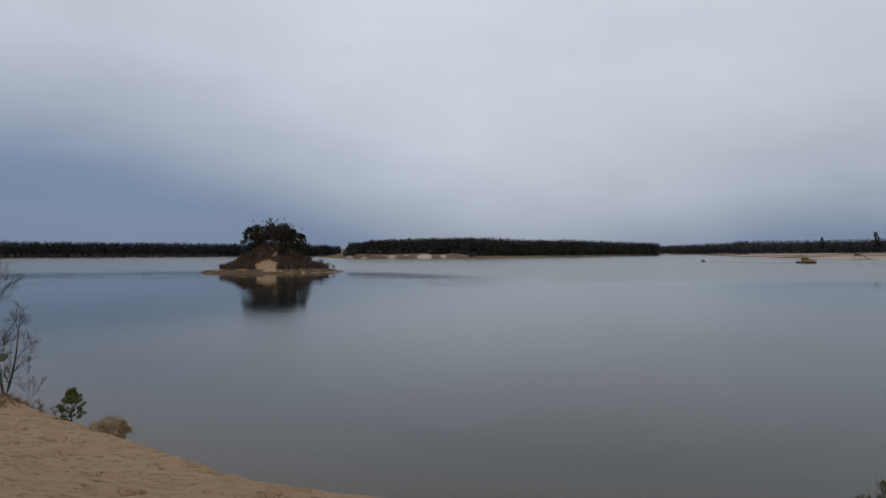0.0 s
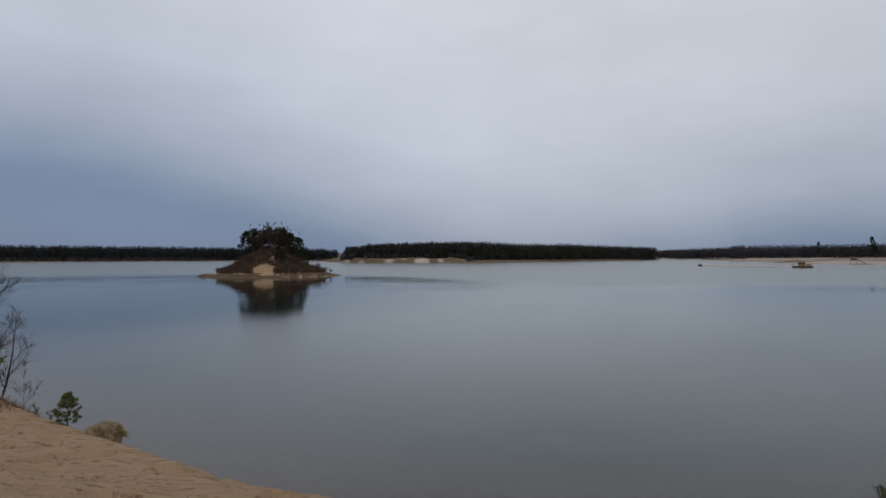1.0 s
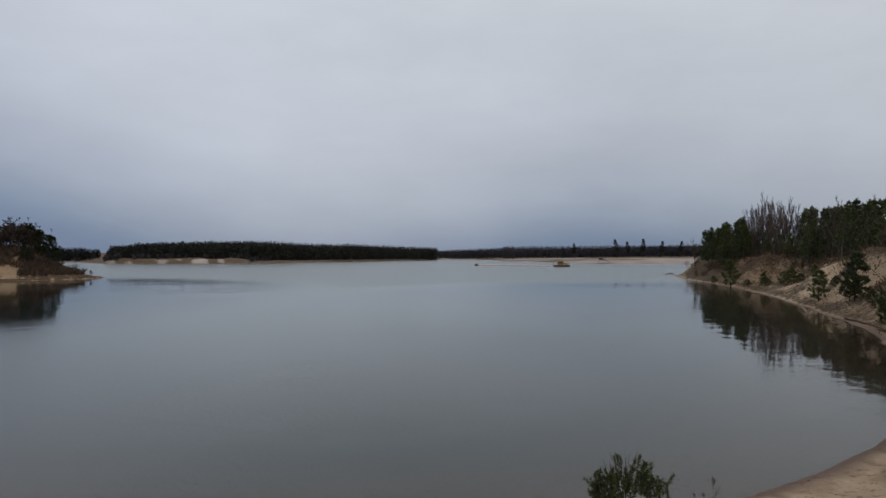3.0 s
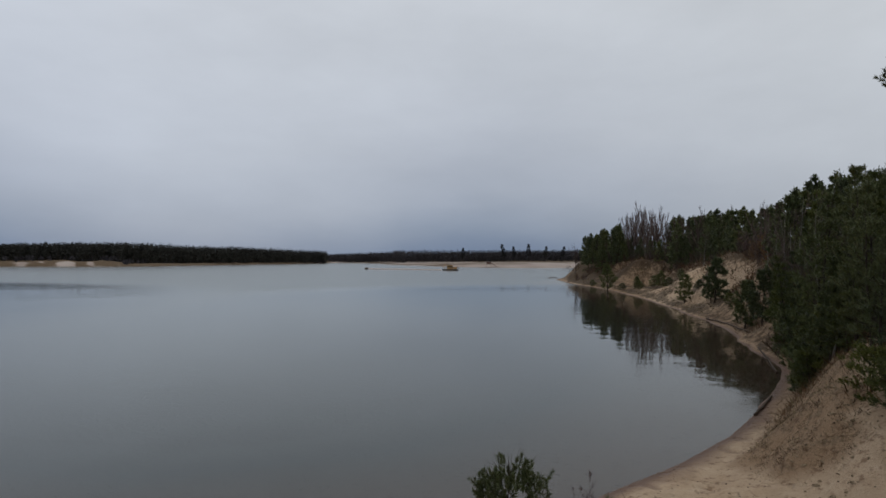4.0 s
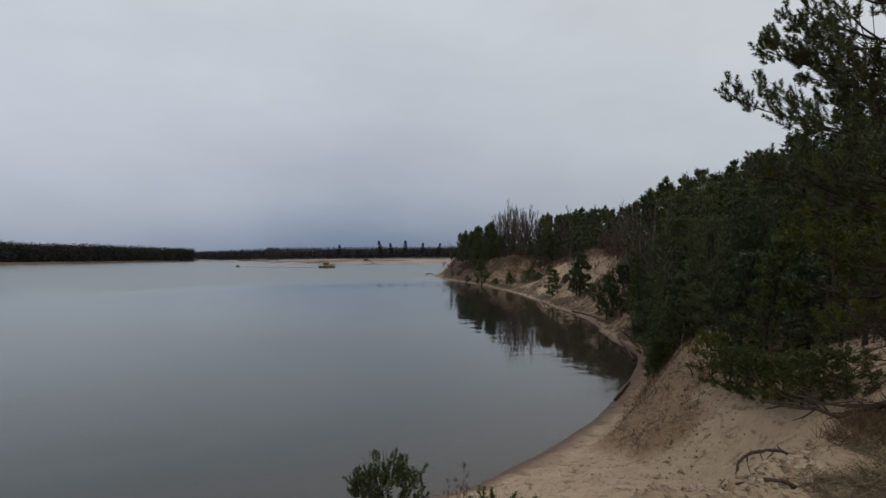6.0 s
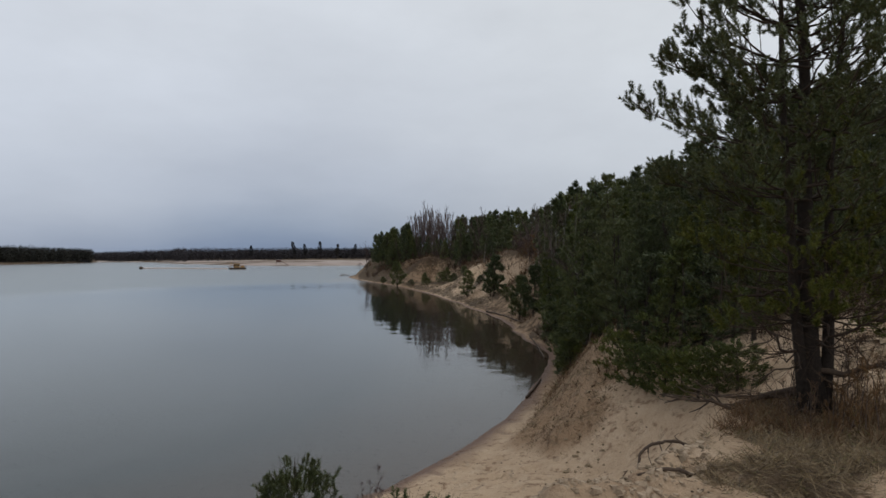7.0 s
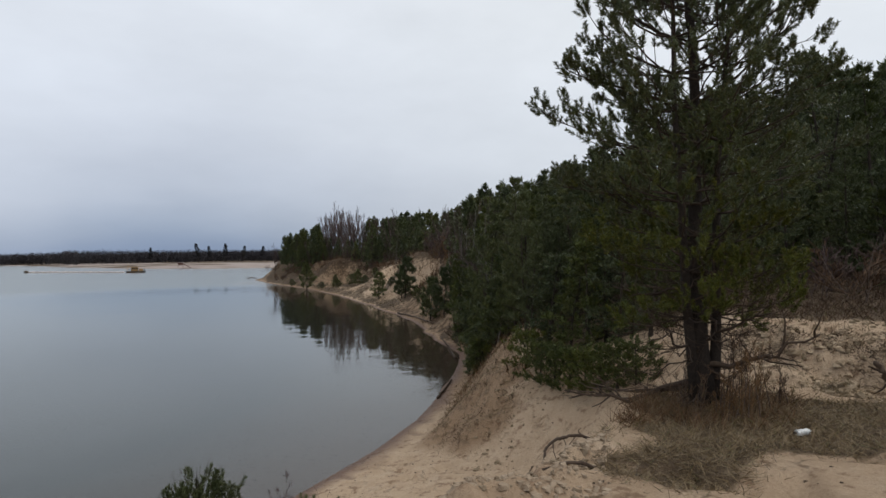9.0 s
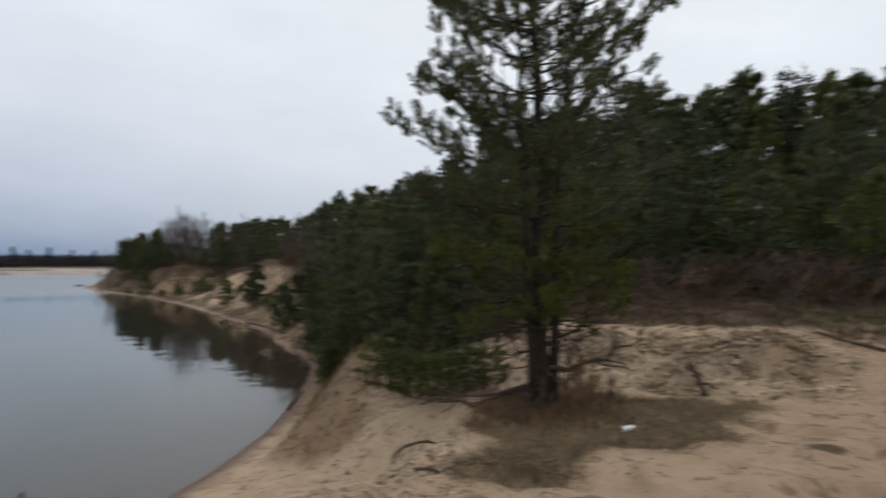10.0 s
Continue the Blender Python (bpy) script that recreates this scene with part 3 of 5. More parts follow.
def inside(poly, x, y):
    """Signed distance to a polygon, positive inside."""
    x, y = np.asarray(x, float), np.asarray(y, float)
    best, odd = np.full(x.shape, 1e18), np.zeros(x.shape, bool)
    for (ax, ay), (bx, by) in zip(poly, poly[1:] + poly[:1]):
        ex, ey = bx - ax, by - ay
        t = np.clip(((x - ax) * ex + (y - ay) * ey) / (ex * ex + ey * ey), 0, 1)
        best = np.minimum(best, (x - ax - t * ex) ** 2 + (y - ay - t * ey) ** 2)
        cross = (ay > y) != (by > y)
        if ey:
            odd ^= cross & (x < (y - ay) / ey * ex + ax)
    return np.where(odd, 1, -1) * np.sqrt(best)


def polar(az, d):
    return (-math.sin(radians(az)) * d, math.cos(radians(az)) * d)


# shoreline of the bay, from the west round to the cape, closed far behind
SHORE = [(-3900, 600), (-200, 60), (-56, 40), (-25.5, 30.8), (-15.4, 22.8), (-10.5, 18.6), (-6.7, 15.8), (-3.15, 13.2), (0, 12.2), (4.5, 11.4), (9.5, 10.8), (13, 11.7),
         (16.2, 12.7), (19.5, 14.2), (24.3, 16.8), (28.5, 19.8), (34.6, 25.9), (38.9, 30.5), (46, 38.7), (51.3, 46), (66, 66), (80, 88),
         (91, 111), (108, 138), (120, 147), (150, 138), (240, 110), (700, 130), (3900, 400), (3900, -3900), (-3900, -3900)]
# edge of the upper bank
BANK = [(-3900, 560), (-60, 33), (-20, 17), (-10, 9), (-3, 5.2), (1.5, 4.0), (3.1, 3.4), (4.2, 3.05), (4.66, 2.95), (5.2, 2.85), (5.9, 2.95), (6.87, 3.1), (7.8, 3.2), (8.7, 3.1), (9.8, 2.8), (11.6, 2.9),
        (13.4, 4.1), (13.9, 5.6), (14.1, 7.2), (14.6, 8.3), (15.8, 9.4), (19.4, 11.0), (25, 13.4), (30, 16.6), (37, 23.5), (46.5, 32.5), (55, 41),
        (72, 59), (86, 80), (94.5, 101), (103, 121), (119, 136), (148, 124), (240, 95), (700, 100), (3900, 300), (3900, -3900), (-3900, -3900)]
FAR = [polar(*q) for q in ((75, 700), (34, 590), (27, 630), (18.5, 645), (11, 620), (9.8, 500), (8.8, 462), (4, 452), (-2, 446), (-6, 480), (-10, 545), (-14, 640),
                           (-18.0, 745), (-19.0, 880), (-21.5, 830), (-24, 600), (-27, 500), (-30, 440), (-34, 415), (-40, 430), (-50, 600), (-75, 1500), (-75, 4600), (0, 4600), (75, 4600))]


SPIT = [(18.6, 10.7), (15.3, 8.4), (13.4, 7.7), (12.8, 9.0), (13.6, 10.5), (17, 12.2), (21, 14.5), (21.6, 12.4)]


def land(x, y):
    """Height of the ground and how much of it is forest litter."""
    x, y = np.asarray(x, float), np.asarray(y, float)
    d, az = np.hypot(x, y), np.degrees(np.arctan2(-x, y))
    s = inside(SHORE, x, y) + 0.5 * fbm(x, y, 6, 3, 11) * smooth(12, 30, d)
    b = inside(BANK, x, y) + fbm(x, y, 5, 3, 21) * (0.25 + 1.6 * smooth(14, 45, d)) + (5.5 * vnoise(x, y, 13, 5) + 2.5 * vnoise(x, y, 6, 6)) * smooth(48, 72, d)
    beach = np.where(s > 0, np.minimum(0.13 * s, 1.15 + 0.02 * s), np.maximum(0.16 * s, -2.6 + 0.002 * s))
    beach = np.where((s > 0) & (d < 300), beach + smooth(50, 66, d) * (np.minimum(0.3 * s, 0.9 + 0.09 * s) - beach), beach)
    west = smooth(-14, 4, az) * (d < 80)
    beach = np.where(s > 0, beach * (1 - west) + west * np.minimum(0.8 * s, 0.6 + 0.16 * s), beach)
    beach = beach + 1.25 * smooth(-57, -72, az) * smooth(8.5, 13.5, d) * smooth(22, 15, d) * smooth(2, 6, s)
    w = np.interp(az, [-66, -60, -56, -48, -38, -25], [0.8, 0.9, 1.0, 2.6, 5.0, 8.5])
    w = np.where(d > 12, np.interp(d, [12, 14, 20, 35, 60, 110], [1.4, 3.2, 3.2, 4, 5.5, 6.5]), w)
    w = np.where(az > -25, 8.5, w)
    up = smooth(-0.62 * w, 0.38 * w, b)
    up = np.where((d > 50) & (d < 300), up * smooth(-0.3, 2.2, s), up)
    top = 3.3 + 0.3 * smooth(14, 40, d) * smooth(-20, -55, az) + 1.1 * smooth(45, 80, d) + np.minimum(0.035 * np.maximum(b, 0) * smooth(9, 16, d), 1.5)
    top = top - 0.95 * smooth(11.5, 14, d) * smooth(24, 17, d) * smooth(-74, -62, az)
    # a low scarp and the rise to the wood behind the lone pine
    win = smooth(-73, -77, az) * smooth(-101, -93, az)
    edge = 10.6 + 0.9 * vnoise(az * 0.12, d * 0, 1, 3)
    top = top + win * 0.62 * smooth(edge - 0.35, edge + 0.25, d) + 0.5 * smooth(-93, -101, az) * smooth(8.0, 12.8, d) + 0.055 * np.clip(d - 11, 0, 12) * smooth(-68, -80, az)
    z = beach * (1 - up) + top * up
    # gullies in the eroded faces
    face = up * (1 - up) * 4
    z = z + face * smooth(35, 60, d) * (1.1 * np.abs(vnoise(x + 0.6 * y, y - x, 5.5, 31)) * 2 + 2.2 * np.abs(vnoise(0.97 * x + 0.53 * y, 0.2 * (0.82 * x - 0.57 * y), 3.4, 33))) - face * smooth(35, 60, d) * 0.5
    dry = smooth(0.0, 1.2, s)
    z = z + smooth(50, 62, d) * (d < 300) * smooth(1.0, 5.0, s) * smooth(5, 0, b) * (2.7 * vnoise(x, y, 9, 45) + 1.3 * vnoise(x, y, 3.6, 46))
    z = z + dry * (0.16 * fbm(x, y, 3.0, 3, 41) + 0.05 * fbm(x, y, 0.6, 3, 51) * smooth(60, 20, d)) * (0.6 + 0.8 * face)
    crest = smooth(1.5, 0.4, np.abs(b - 0.1)) * smooth(-50, -55, az) * smooth(-69, -66, az) * smooth(9, 8, d)
    z = z + crest * (0.3 * fbm(x, y, 0.8, 3, 97) + 0.2 * fbm(x, y, 0.3, 2, 98))
    z = z + win * smooth(1.3, 0.5, np.abs(d - edge + 0.2)) * (0.3 * fbm(x, y, 0.8, 3, 88) + 0.2 * fbm(x, y, 0.3, 2, 89))
    sp = inside(SPIT, x, y) + 0.5 * fbm(x, y, 1.2, 3, 93)
    z = z + 0.28 * smooth(-0.1, 0.7, sp) * dry + 0.12 * smooth(-0.3, 0.3, sp) * fbm(x, y, 0.9, 3, 94)
    # trodden hollows
    z = z - (0.085 + 0.07 * west) * dry * smooth(0.16, 0.38, vnoise(x, y, 0.42 + 0.0 * x, 61)) * smooth(30, 14, d)
    litter = smooth(0.3, 2.5, b) * smooth(15, 19, d) * smooth(-48, -56, az) + smooth(-4.5, 3.0, b) * smooth(45, 70, d) * 0.8
    litter = np.maximum(litter, smooth(11.2, 12.6, d - 1.2 * smooth(-93, -99, az)) * smooth(-72, -77, az) * smooth(0.3, 1.0, b) * 0.95)
    litter = np.maximum(litter, 0.7 * smooth(1.05, 0.75, np.hypot((x - 7.5) / 2.2, (y - 1.3) / 1.7) + 0.7 * fbm(x, y, 0.9, 3, 91)))
    litter = np.maximum(litter, (0.34 + 0.25 * vnoise(x, y, 1.3, 95)) * smooth(-0.2, 0.6, sp))
    litter = np.maximum(litter, (0.6 + 0.5 * vnoise(x, y, 3.0, 37)) * smooth(0.04, 0.16, z) * smooth(23, 27, d) * smooth(66, 52, d) * smooth(-47, -50, az))
    cape = smooth(50, 62, d) * (d < 300)
    rib = 1.2 * np.abs(vnoise(0.97 * x + 0.53 * y, 0.2 * (0.82 * x - 0.57 * y), 3.4, 33)) - 0.28 + 0.8 * vnoise(x, y, 8, 35) + 0.5 * vnoise(x, y, 1.8, 34)
    litter = np.maximum(litter, cape * smooth(0.5, 1.0, z) * np.clip(0.45 + 2.2 * rib, 0, 1))
    litter = np.maximum(litter, cape * (0.45 + 0.6 * rib + 0.3 * smooth(-42.5, -40.5, az)) * smooth(-45.0, -43, az) * smooth(0.2, 0.8, s))
    litter = np.maximum(litter, cape * 0.62 * smooth(1.0, 0.4, z) * smooth(0.03, 0.12, z) * (1 + 0.9 * vnoise(x, y, 4, 48)))
    # the far shores
    q = inside(FAR, x, y) + 5 * vnoise(x, y, 40, 71)
    hb = np.interp(az, [-40, -20, -17, -3, -1, 8, 10, 35], [2.2, 0.9, 1.5, 1.6, 2.8, 2.8, 0.5, 0.4])
    hb = hb * (1 + (0.7 * vnoise(az, 0 * az, 0.8, 74) + 0.5 * vnoise(x, y, 7, 75)) * smooth(-3, -1, az) * smooth(9.5, 8, az))
    wid = np.interp(az, [-40, -30, -20, -17, -1, 8, 10, 35], [22, 40, 90, 14, 6, 6, 14, 14])
    zf = np.where(q > 0, hb * smooth(0, 1, q / wid) + np.minimum(0.012 * np.maximum(q - 40, 0), 9) + vnoise(x, y, 30, 81) * 0.8 * smooth(0, 20, q), -2.6)
    lf = np.where((az < -18.5) & (az > -42), np.maximum(smooth(90, 130, q), 0.9 * smooth(-0.02, 0.22, vnoise(x, y * 0.5, 26, 72))), np.where(az > 9, smooth(0, 3, q), np.maximum(smooth(-1, 1, q) * smooth(-1.2, -2.6, az), smooth(4, 7, q) + 0.6 + 2.4 * vnoise(x, y, 5, 73))))
    far = (d > 300) & (y > 200)
    litter = np.where(far, np.where(zf > z, lf, 0), litter)
    litter = np.maximum(litter, cape * (0.3 + 0.9 * vnoise(x, y, 3.5, 38)) * smooth(0.05, 0.2, z))
    loam = np.maximum(smooth(-8, 6, az) * smooth(80, 60, d), 0.4 * smooth(0.1, 0.8, b) * smooth(10.4, 9.2, d) * smooth(-48, -56, az)) * (1 - far)
    loam = np.maximum(loam, smooth(-0.2, 0.3, sp))
    loam = np.maximum(loam, cape * np.clip(0.5 + 1.6 * vnoise(x, y, 9, 36) + 0.4 * smooth(-47, -43, az), 0, 1))
    loam = np.maximum(loam, 0.8 * smooth(20, 24, d) * smooth(75, 60, d) * smooth(-45, -51, az))
    loam = np.maximum(loam, 0.6 * smooth(-90, -96, az) * smooth(14, 12, d))
    loam = np.where(far, 0.0 * d, loam)
    return np.where(far, np.maximum(z, zf), z), np.clip(litter, 0, 1), loam


def height(x, y):
    return float(land(np.array([x]), np.array([y]))[0][0])


def ground():
    az = np.concatenate([np.arange(-112, 40, 0.4), np.arange(40, 248, 4.0)])
    r = np.concatenate([[0.02], np.geomspace(0.5, 3.5, 14), np.geomspace(3.6, 45, 230), np.geomspace(45.5, 160, 115), np.geomspace(164, 395, 22), np.arange(400, 484, 2.7), np.geomspace(487, 4300, 48)])
    a, d = np.meshgrid(np.radians(az), r, indexing="ij")
    x, y = -np.sin(a) * d, np.cos(a) * d
    z, lit, loam = land(x, y)
    na, nr = len(az), len(r)
    idx = np.arange(na * nr).reshape(na, nr)
    nxt = np.roll(idx, -1, axis=0)
    quads = np.stack([idx[:, :-1], idx[:, 1:], nxt[:, 1:], nxt[:, :-1]], axis=-1).reshape(-1, 4)
    me = bpy.data.meshes.new("ground")
    me.vertices.add(na * nr)
    me.vertices.foreach_set("co", np.stack([x, y, z], -1).astype(np.float32).ravel())
    me.loops.add(quads.size)
    me.loops.foreach_set("vertex_index", quads.ravel().astype(np.int32))
    me.polygons.add(len(quads))
    me.polygons.foreach_set("loop_start", np.arange(0, quads.size, 4, dtype=np.int32))
    me.polygons.foreach_set("use_smooth", [True] * len(quads))
    me.update(calc_edges=True)
    at = me.attributes.new("litter", "FLOAT", "POINT")
    at.data.foreach_set("value", lit.ravel().astype(np.float32))
    at = me.attributes.new("loam", "FLOAT", "POINT")
    at.data.foreach_set("value", loam.ravel().astype(np.float32))
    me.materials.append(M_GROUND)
    return tagged(new("ground", me), "pale sandy shore and brown forest floor round a lake", "ground", kind="structure")


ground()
wv = [(4250 * math.cos(a), 4250 * math.sin(a), 0) for a in np.linspace(0, 2 * math.pi, 96, endpoint=False)]
water = tagged(new("water", mesh_of("water", wv, [list(range(96))], M_WATER)), "calm grey lake water mirroring an overcast sky", "water", kind="structure")


def sight(az, el, d):
    """A place by bearing, elevation and level distance from the eye."""
    x, y = polar(az, d)
    return np.array([x, y, EYE_Z + d * math.tan(radians(el))])


def on_ground(az, d, sink=0.0):
    x, y = polar(az, d)
    return (x, y, height(x, y) - sink)


PARTS_PINE, PARTS_BARE = ("trunk", "crown"), ("trunk", "crown")
rng = np.random.default_rng(8)

# ---- the lone pine on the bank ----
FOOT = on_ground(-75.3, 8.3)
big = pine_meshes("lone_pine", 21, 7.5, 1.0, 1.74, M_NEEDLE_LONE, low_mat=M_NEEDLE_YOUNG, low_z=2.1, shoot_len=0.15, needles=72, needle_len=0.058, width=0.01, cap=0.98, step=0.42, split=True, lean=1.4, rise_tip=0.75,
                  per_whorl=6, dense=4.7, trunk_r=0.135, top_round=0.5, stems=3, limb_sides=6, limb_k=0.13, rise=(-0.1, 0.45), tips=(0.45, 0.75, 1.0, 1.0), lean_out=0.4,
                  extra=[((0, 0, 2.75), (-0.27, 1.0, 0.3), 2.1), ((0, 0, 2.3), (-0.15, 1.0, 0.2), 1.75), ((0, 0, 1.95), (-0.35, 1.0, 0.12), 1.65), ((0, 0, 3.5), (0.2, -1.0, 0.3), 1.5), ((0, 0, 4.1), (0.05, -1.0, 0.3), 1.65), ((0, 0, 4.7), (0.2, -1.0, 0.35), 1.6), ((0, 0, 5.3), (0.0, -1.0, 0.4), 1.5), ((0, 0, 5.8), (0.2, -1.0, 0.4), 1.2), ((0, 0, 3.0), (-0.2, 1.0, 0.3), 1.4), ((0, 0, 3.4), (-0.35, 1.0, 0.3), 1.6), ((0, 0, 3.75), (-0.1, 1.0, 0.25), 1.6), ((0, 0, 4.1), (-0.4, 1.0, 0.3), 1.6), ((0, 0, 4.5), (-0.2, 1.0, 0.35), 1.5), ((0, 0, 4.9), (-0.3, 1.0, 0.35), 1.4), ((0, 0, 5.4), (-0.1, 1.0, 0.4), 1.3), ((0, 0, 5.8), (-0.4, 1.0, 0.4), 1.1)])
lone = tree("pine_tree", big, ("trunk", "branching", "crown", "low_foliage"), "lone green pine with several stems on a grassy sand bank", "pine tree", "", FOOT)


def dead_limb(start, end, r, seed, kids=9):
    g = np.random.default_rng(seed)
    s = Soup()
    a, b = np.array(start), np.array(end)
    t = np.linspace(0, 1, 9)[:, None]
    pts = a + (b - a) * t + g.normal(size=(9, 3)) * 0.035 * np.sin(t * 3.1)
    pts[:, 2] -= 0.12 * np.sin(t[:, 0] * 3.14)
    s.add(*tube(pts, r * (1 - np.linspace(0, 1, 9) * 0.75), 6))
    for _ in range(kids):
        p, d = along(pts, g.uniform(0.2, 0.98))
        sub = bend(p, unit(d + g.normal(size=3) * 0.7), g.uniform(0.2, 0.6), 0.1, 4, g, 0.2)
        s.add(*tube(sub, r * 0.35 * (1 - np.linspace(0, 1, 5) * 0.7), 4))
        for _ in range(2):
            p2, d2 = along(sub, g.uniform(0.3, 0.98))
            s.add(*tube(bend(p2, unit(d2 + g.normal(size=3) * 0.8), g.uniform(0.1, 0.25), 0, 3, g, 0.2), [r * 0.14, r * 0.1, r * 0.07, r * 0.04], 3))
    return s


foot = np.array(FOOT)
for k, (a, b, r) in enumerate([(foot + [0, 0, 0.3], sight(-64.4, -11.0, 9.0), 0.04), (foot + [0, 0, 0.25], sight(-66.5, -10.3, 9.4), 0.028),
                               (foot + [0, 0, 0.45], sight(-83.5, -5.7, 8.2), 0.038), (foot + [0, 0, 0.65], sight(-71.8, -5.2, 7.9), 0.026),
                               (foot + [0, 0, 1.0], sight(-79.5, -4.4, 8.0), 0.022), (foot + [0, 0, 1.4], sight(-68.5, -2.4, 8.3), 0.026)]):
    part("dead_limb", dead_limb(a - foot, b - foot, r, 50 + k).mesh("dead_limb", M_ROOT, True), lone, "bare grey-brown dead lower limb")

q = np.random.default_rng(31)
for k in range(30):
    a, z0 = q.uniform(0, 6.28), q.uniform(0.15, 1.7)
    way = np.array([math.cos(a), math.sin(a), q.uniform(-0.35, 0.45)]) * q.uniform(0.5, 0.95)
    part("dead_branch", dead_limb(np.array([0, 0, z0]), np.array([0, 0, z0]) + way, 0.011, 70 + k, 9).mesh("dead_branch", M_ROOT, True), lone, "tangled dead brown twigs")

# ---- young pines beside and below the bank ----
young = [pine_meshes("young_pine", 40 + k, 1.0, 0.12, 0.44, M_NEEDLE_SAPLING, shoot_len=0.085, needles=60, needle_len=0.038, width=0.0062, lean=1.3, step=0.14,
                     per_whorl=6, dense=5.0, trunk_r=0.018, top_round=0.38, lean_out=0.4, rise=(0.15, 0.5), tips=(0.4, 0.7, 0.9, 1.0), puff=3) for k in range(2)]
x, y, _ = sight(-33.75, -16, 7.0)
z = height(x, y)
tree("young_pine", young[0], PARTS_PINE, "young pine with upright green shoots on the sand slope", "young pine", "young pines", (x, y, z), 40, sight(0, -15.9, 7.0)[2] - z, wide=0.72)
for az, el, d, k in ((-42.9, -19.5, 6.5, 1), (-45.8, -19.7, 6.4, 0)):
    x, y, top = sight(az, el, d)
    z = height(x, y)
    tree("young_pine", young[k], PARTS_PINE, "small young pine below the bank's edge", "young pine", "young pines", (x, y, z), az * 7, max(0.3, top - z))

# ---- the wood on the bank ----
wood = [pine_meshes("wood_pine", 60 + k, 7.0, b, sp * 0.86, m, shoot_len=0.26, needles=12, needle_len=0.135, width=0.029, step=0.46, per_whorl=5, dense=dn * 0.72, top_round=tr + 0.1, twigs=False, puff=4, rise_tip=0.7)
        for k, (b, sp, m, dn, tr) in enumerate([(0.25, 2.2, M_NEEDLE, 4.2, 0.85), (0.4, 2.1, M_NEEDLE, 4.4, 0.95), (1.0, 2.1, M_NEEDLE, 4.0, 0.75),
                                               (0.25, 2.1, M_NEEDLE_YOUNG, 4.4, 0.9), (1.6, 2.0, M_NEEDLE, 4.0, 0.65)])]
small = [pine_meshes("small_pine", 80 + k, 3.0, 0.2, sp, m, shoot_len=0.2, needles=9, needle_len=0.12, width=0.028, step=0.42, per_whorl=5, dense=dn * 0.52, top_round=0.75, twigs=False, puff=6)
         for k, (sp, m, dn) in enumerate([(1.0, M_NEEDLE, 5.0), (1.05, M_NEEDLE_YOUNG, 6.0)])]
far_birch = [bare_meshes("far_birch", 120 + k, 8.0, M_TWIG, 0.14, 5, 2, 6, 0.018, low=0.25, hang=1.2, twig_mat=M_PINK_TWIG, tip=0.085, fan=0.45) for k in range(2)]
far_pine = [pine_meshes("bank_pine", 90 + k, 7.0, b, 2.5, M_NEEDLE, shoot_len=0.36, needles=5, needle_len=0.28, width=0.115, step=0.62, per_whorl=5, dense=1.3, top_round=1.05, limb_sides=0, twigs=False, puff=4)
            for k, b in enumerate((0.15, 0.3))]
spruces = [spruce_meshes("spruce", 100 + k, 8.0, 1.5) for k in range(2)]
birches = [bare_meshes("birch", 110 + k, 8.0, M_BIRCH, 0.22, 1, 3, 7, 0.009, hang=0.6, twig_mat=M_PINK_TWIG, tip=0.06, fan=0.6) for k in range(3)]

SKY_AZ = [-108, -101, -97, -91.5, -85.5, -75, -68, -64.8, -62, -59.6, -58, -55, -52, -48.6, -47.2, -45.4, -44.1, -43.2, -41.3, -39.9, -39.2]
SKY_EL = [14.2, 14.9, 15.1, 15.5, 16.1, 14.0, 9.6, 8.2, 7.9, 7.3, 6.4, 4.8, 4.5, 4.2, 3.6, 4.3, 3.8, 2.8, 2.4, 1.7, 0.9]
L_PINE, L_EDGE = "dark green pine in the dense wood on the bank", "green pine with low branches at the wood's edge"


def plant(az, d, k, kind="pine", lo=0.78, hi=1.0):
    x, y = polar(az, d)
    z = height(x, y)
    room = (EYE_Z + d * math.tan(radians(float(np.interp(az, SKY_AZ, SKY_EL)))) - z) * rng.uniform(lo, hi)
    turn = rng.uniform(0, 360)
    tilt = (rng.normal() * 1.5, rng.normal() * 1.5)
    if kind == "pine":
        meshes = far_pine[k % 2] if d > 46 or (d > 27 and az < -64) else wood[k % 5]
        if az > -55:
            room *= 0.6 if -47.6 < az < -43.6 else 0.96 if az < -43.6 else 1.08
        s = min(max(room, 1.8), 12.0) / 7.0
        tree("pine_tree", meshes, PARTS_PINE, L_EDGE if d < 28 else L_PINE, "pine tree", "wood on the bank", (x, y, z - 0.05), turn, s, tilt, 1.12 if az < -64 else 1.0)
    elif kind == "birch":
        tree("birch_tree", far_birch[k % 2] if d > 62 else birches[k % 3], PARTS_BARE, "bare birch with a pale trunk and reddish twigs", "birch tree", "birches in the wood", (x, y, z - 0.05), turn, min(room * (1.14 if -47 < az < -44 else 0.98), 11) / 8.0, tilt)
    else:
        tree("spruce_tree", spruces[k % 2], PARTS_PINE, "slender dark spruce with a pointed top", "spruce tree", "spruces in the wood", (x, y, z - 0.05), turn, min(room * 1.02, 11) / 8.0)


def edge_distance(az):
    """How far along a bearing the wooded bank begins."""
    ds = np.linspace(13, 170, 800)
    px, py = -math.sin(radians(az)) * ds, math.cos(radians(az)) * ds
    b, s = inside(BANK, px, py), inside(SHORE, px, py)
    ok = np.nonzero((b > (1.2 if az < -43 else -1.2)) if az > -55.3 else ((s > 1.0) & (b > -3.6) & (ds > (29 if az > -57 else 26 if az > -58.6 else 23 if az > -60.5 else 17.5))))[0]
    return float(ds[ok[0]]) if len(ok) else None


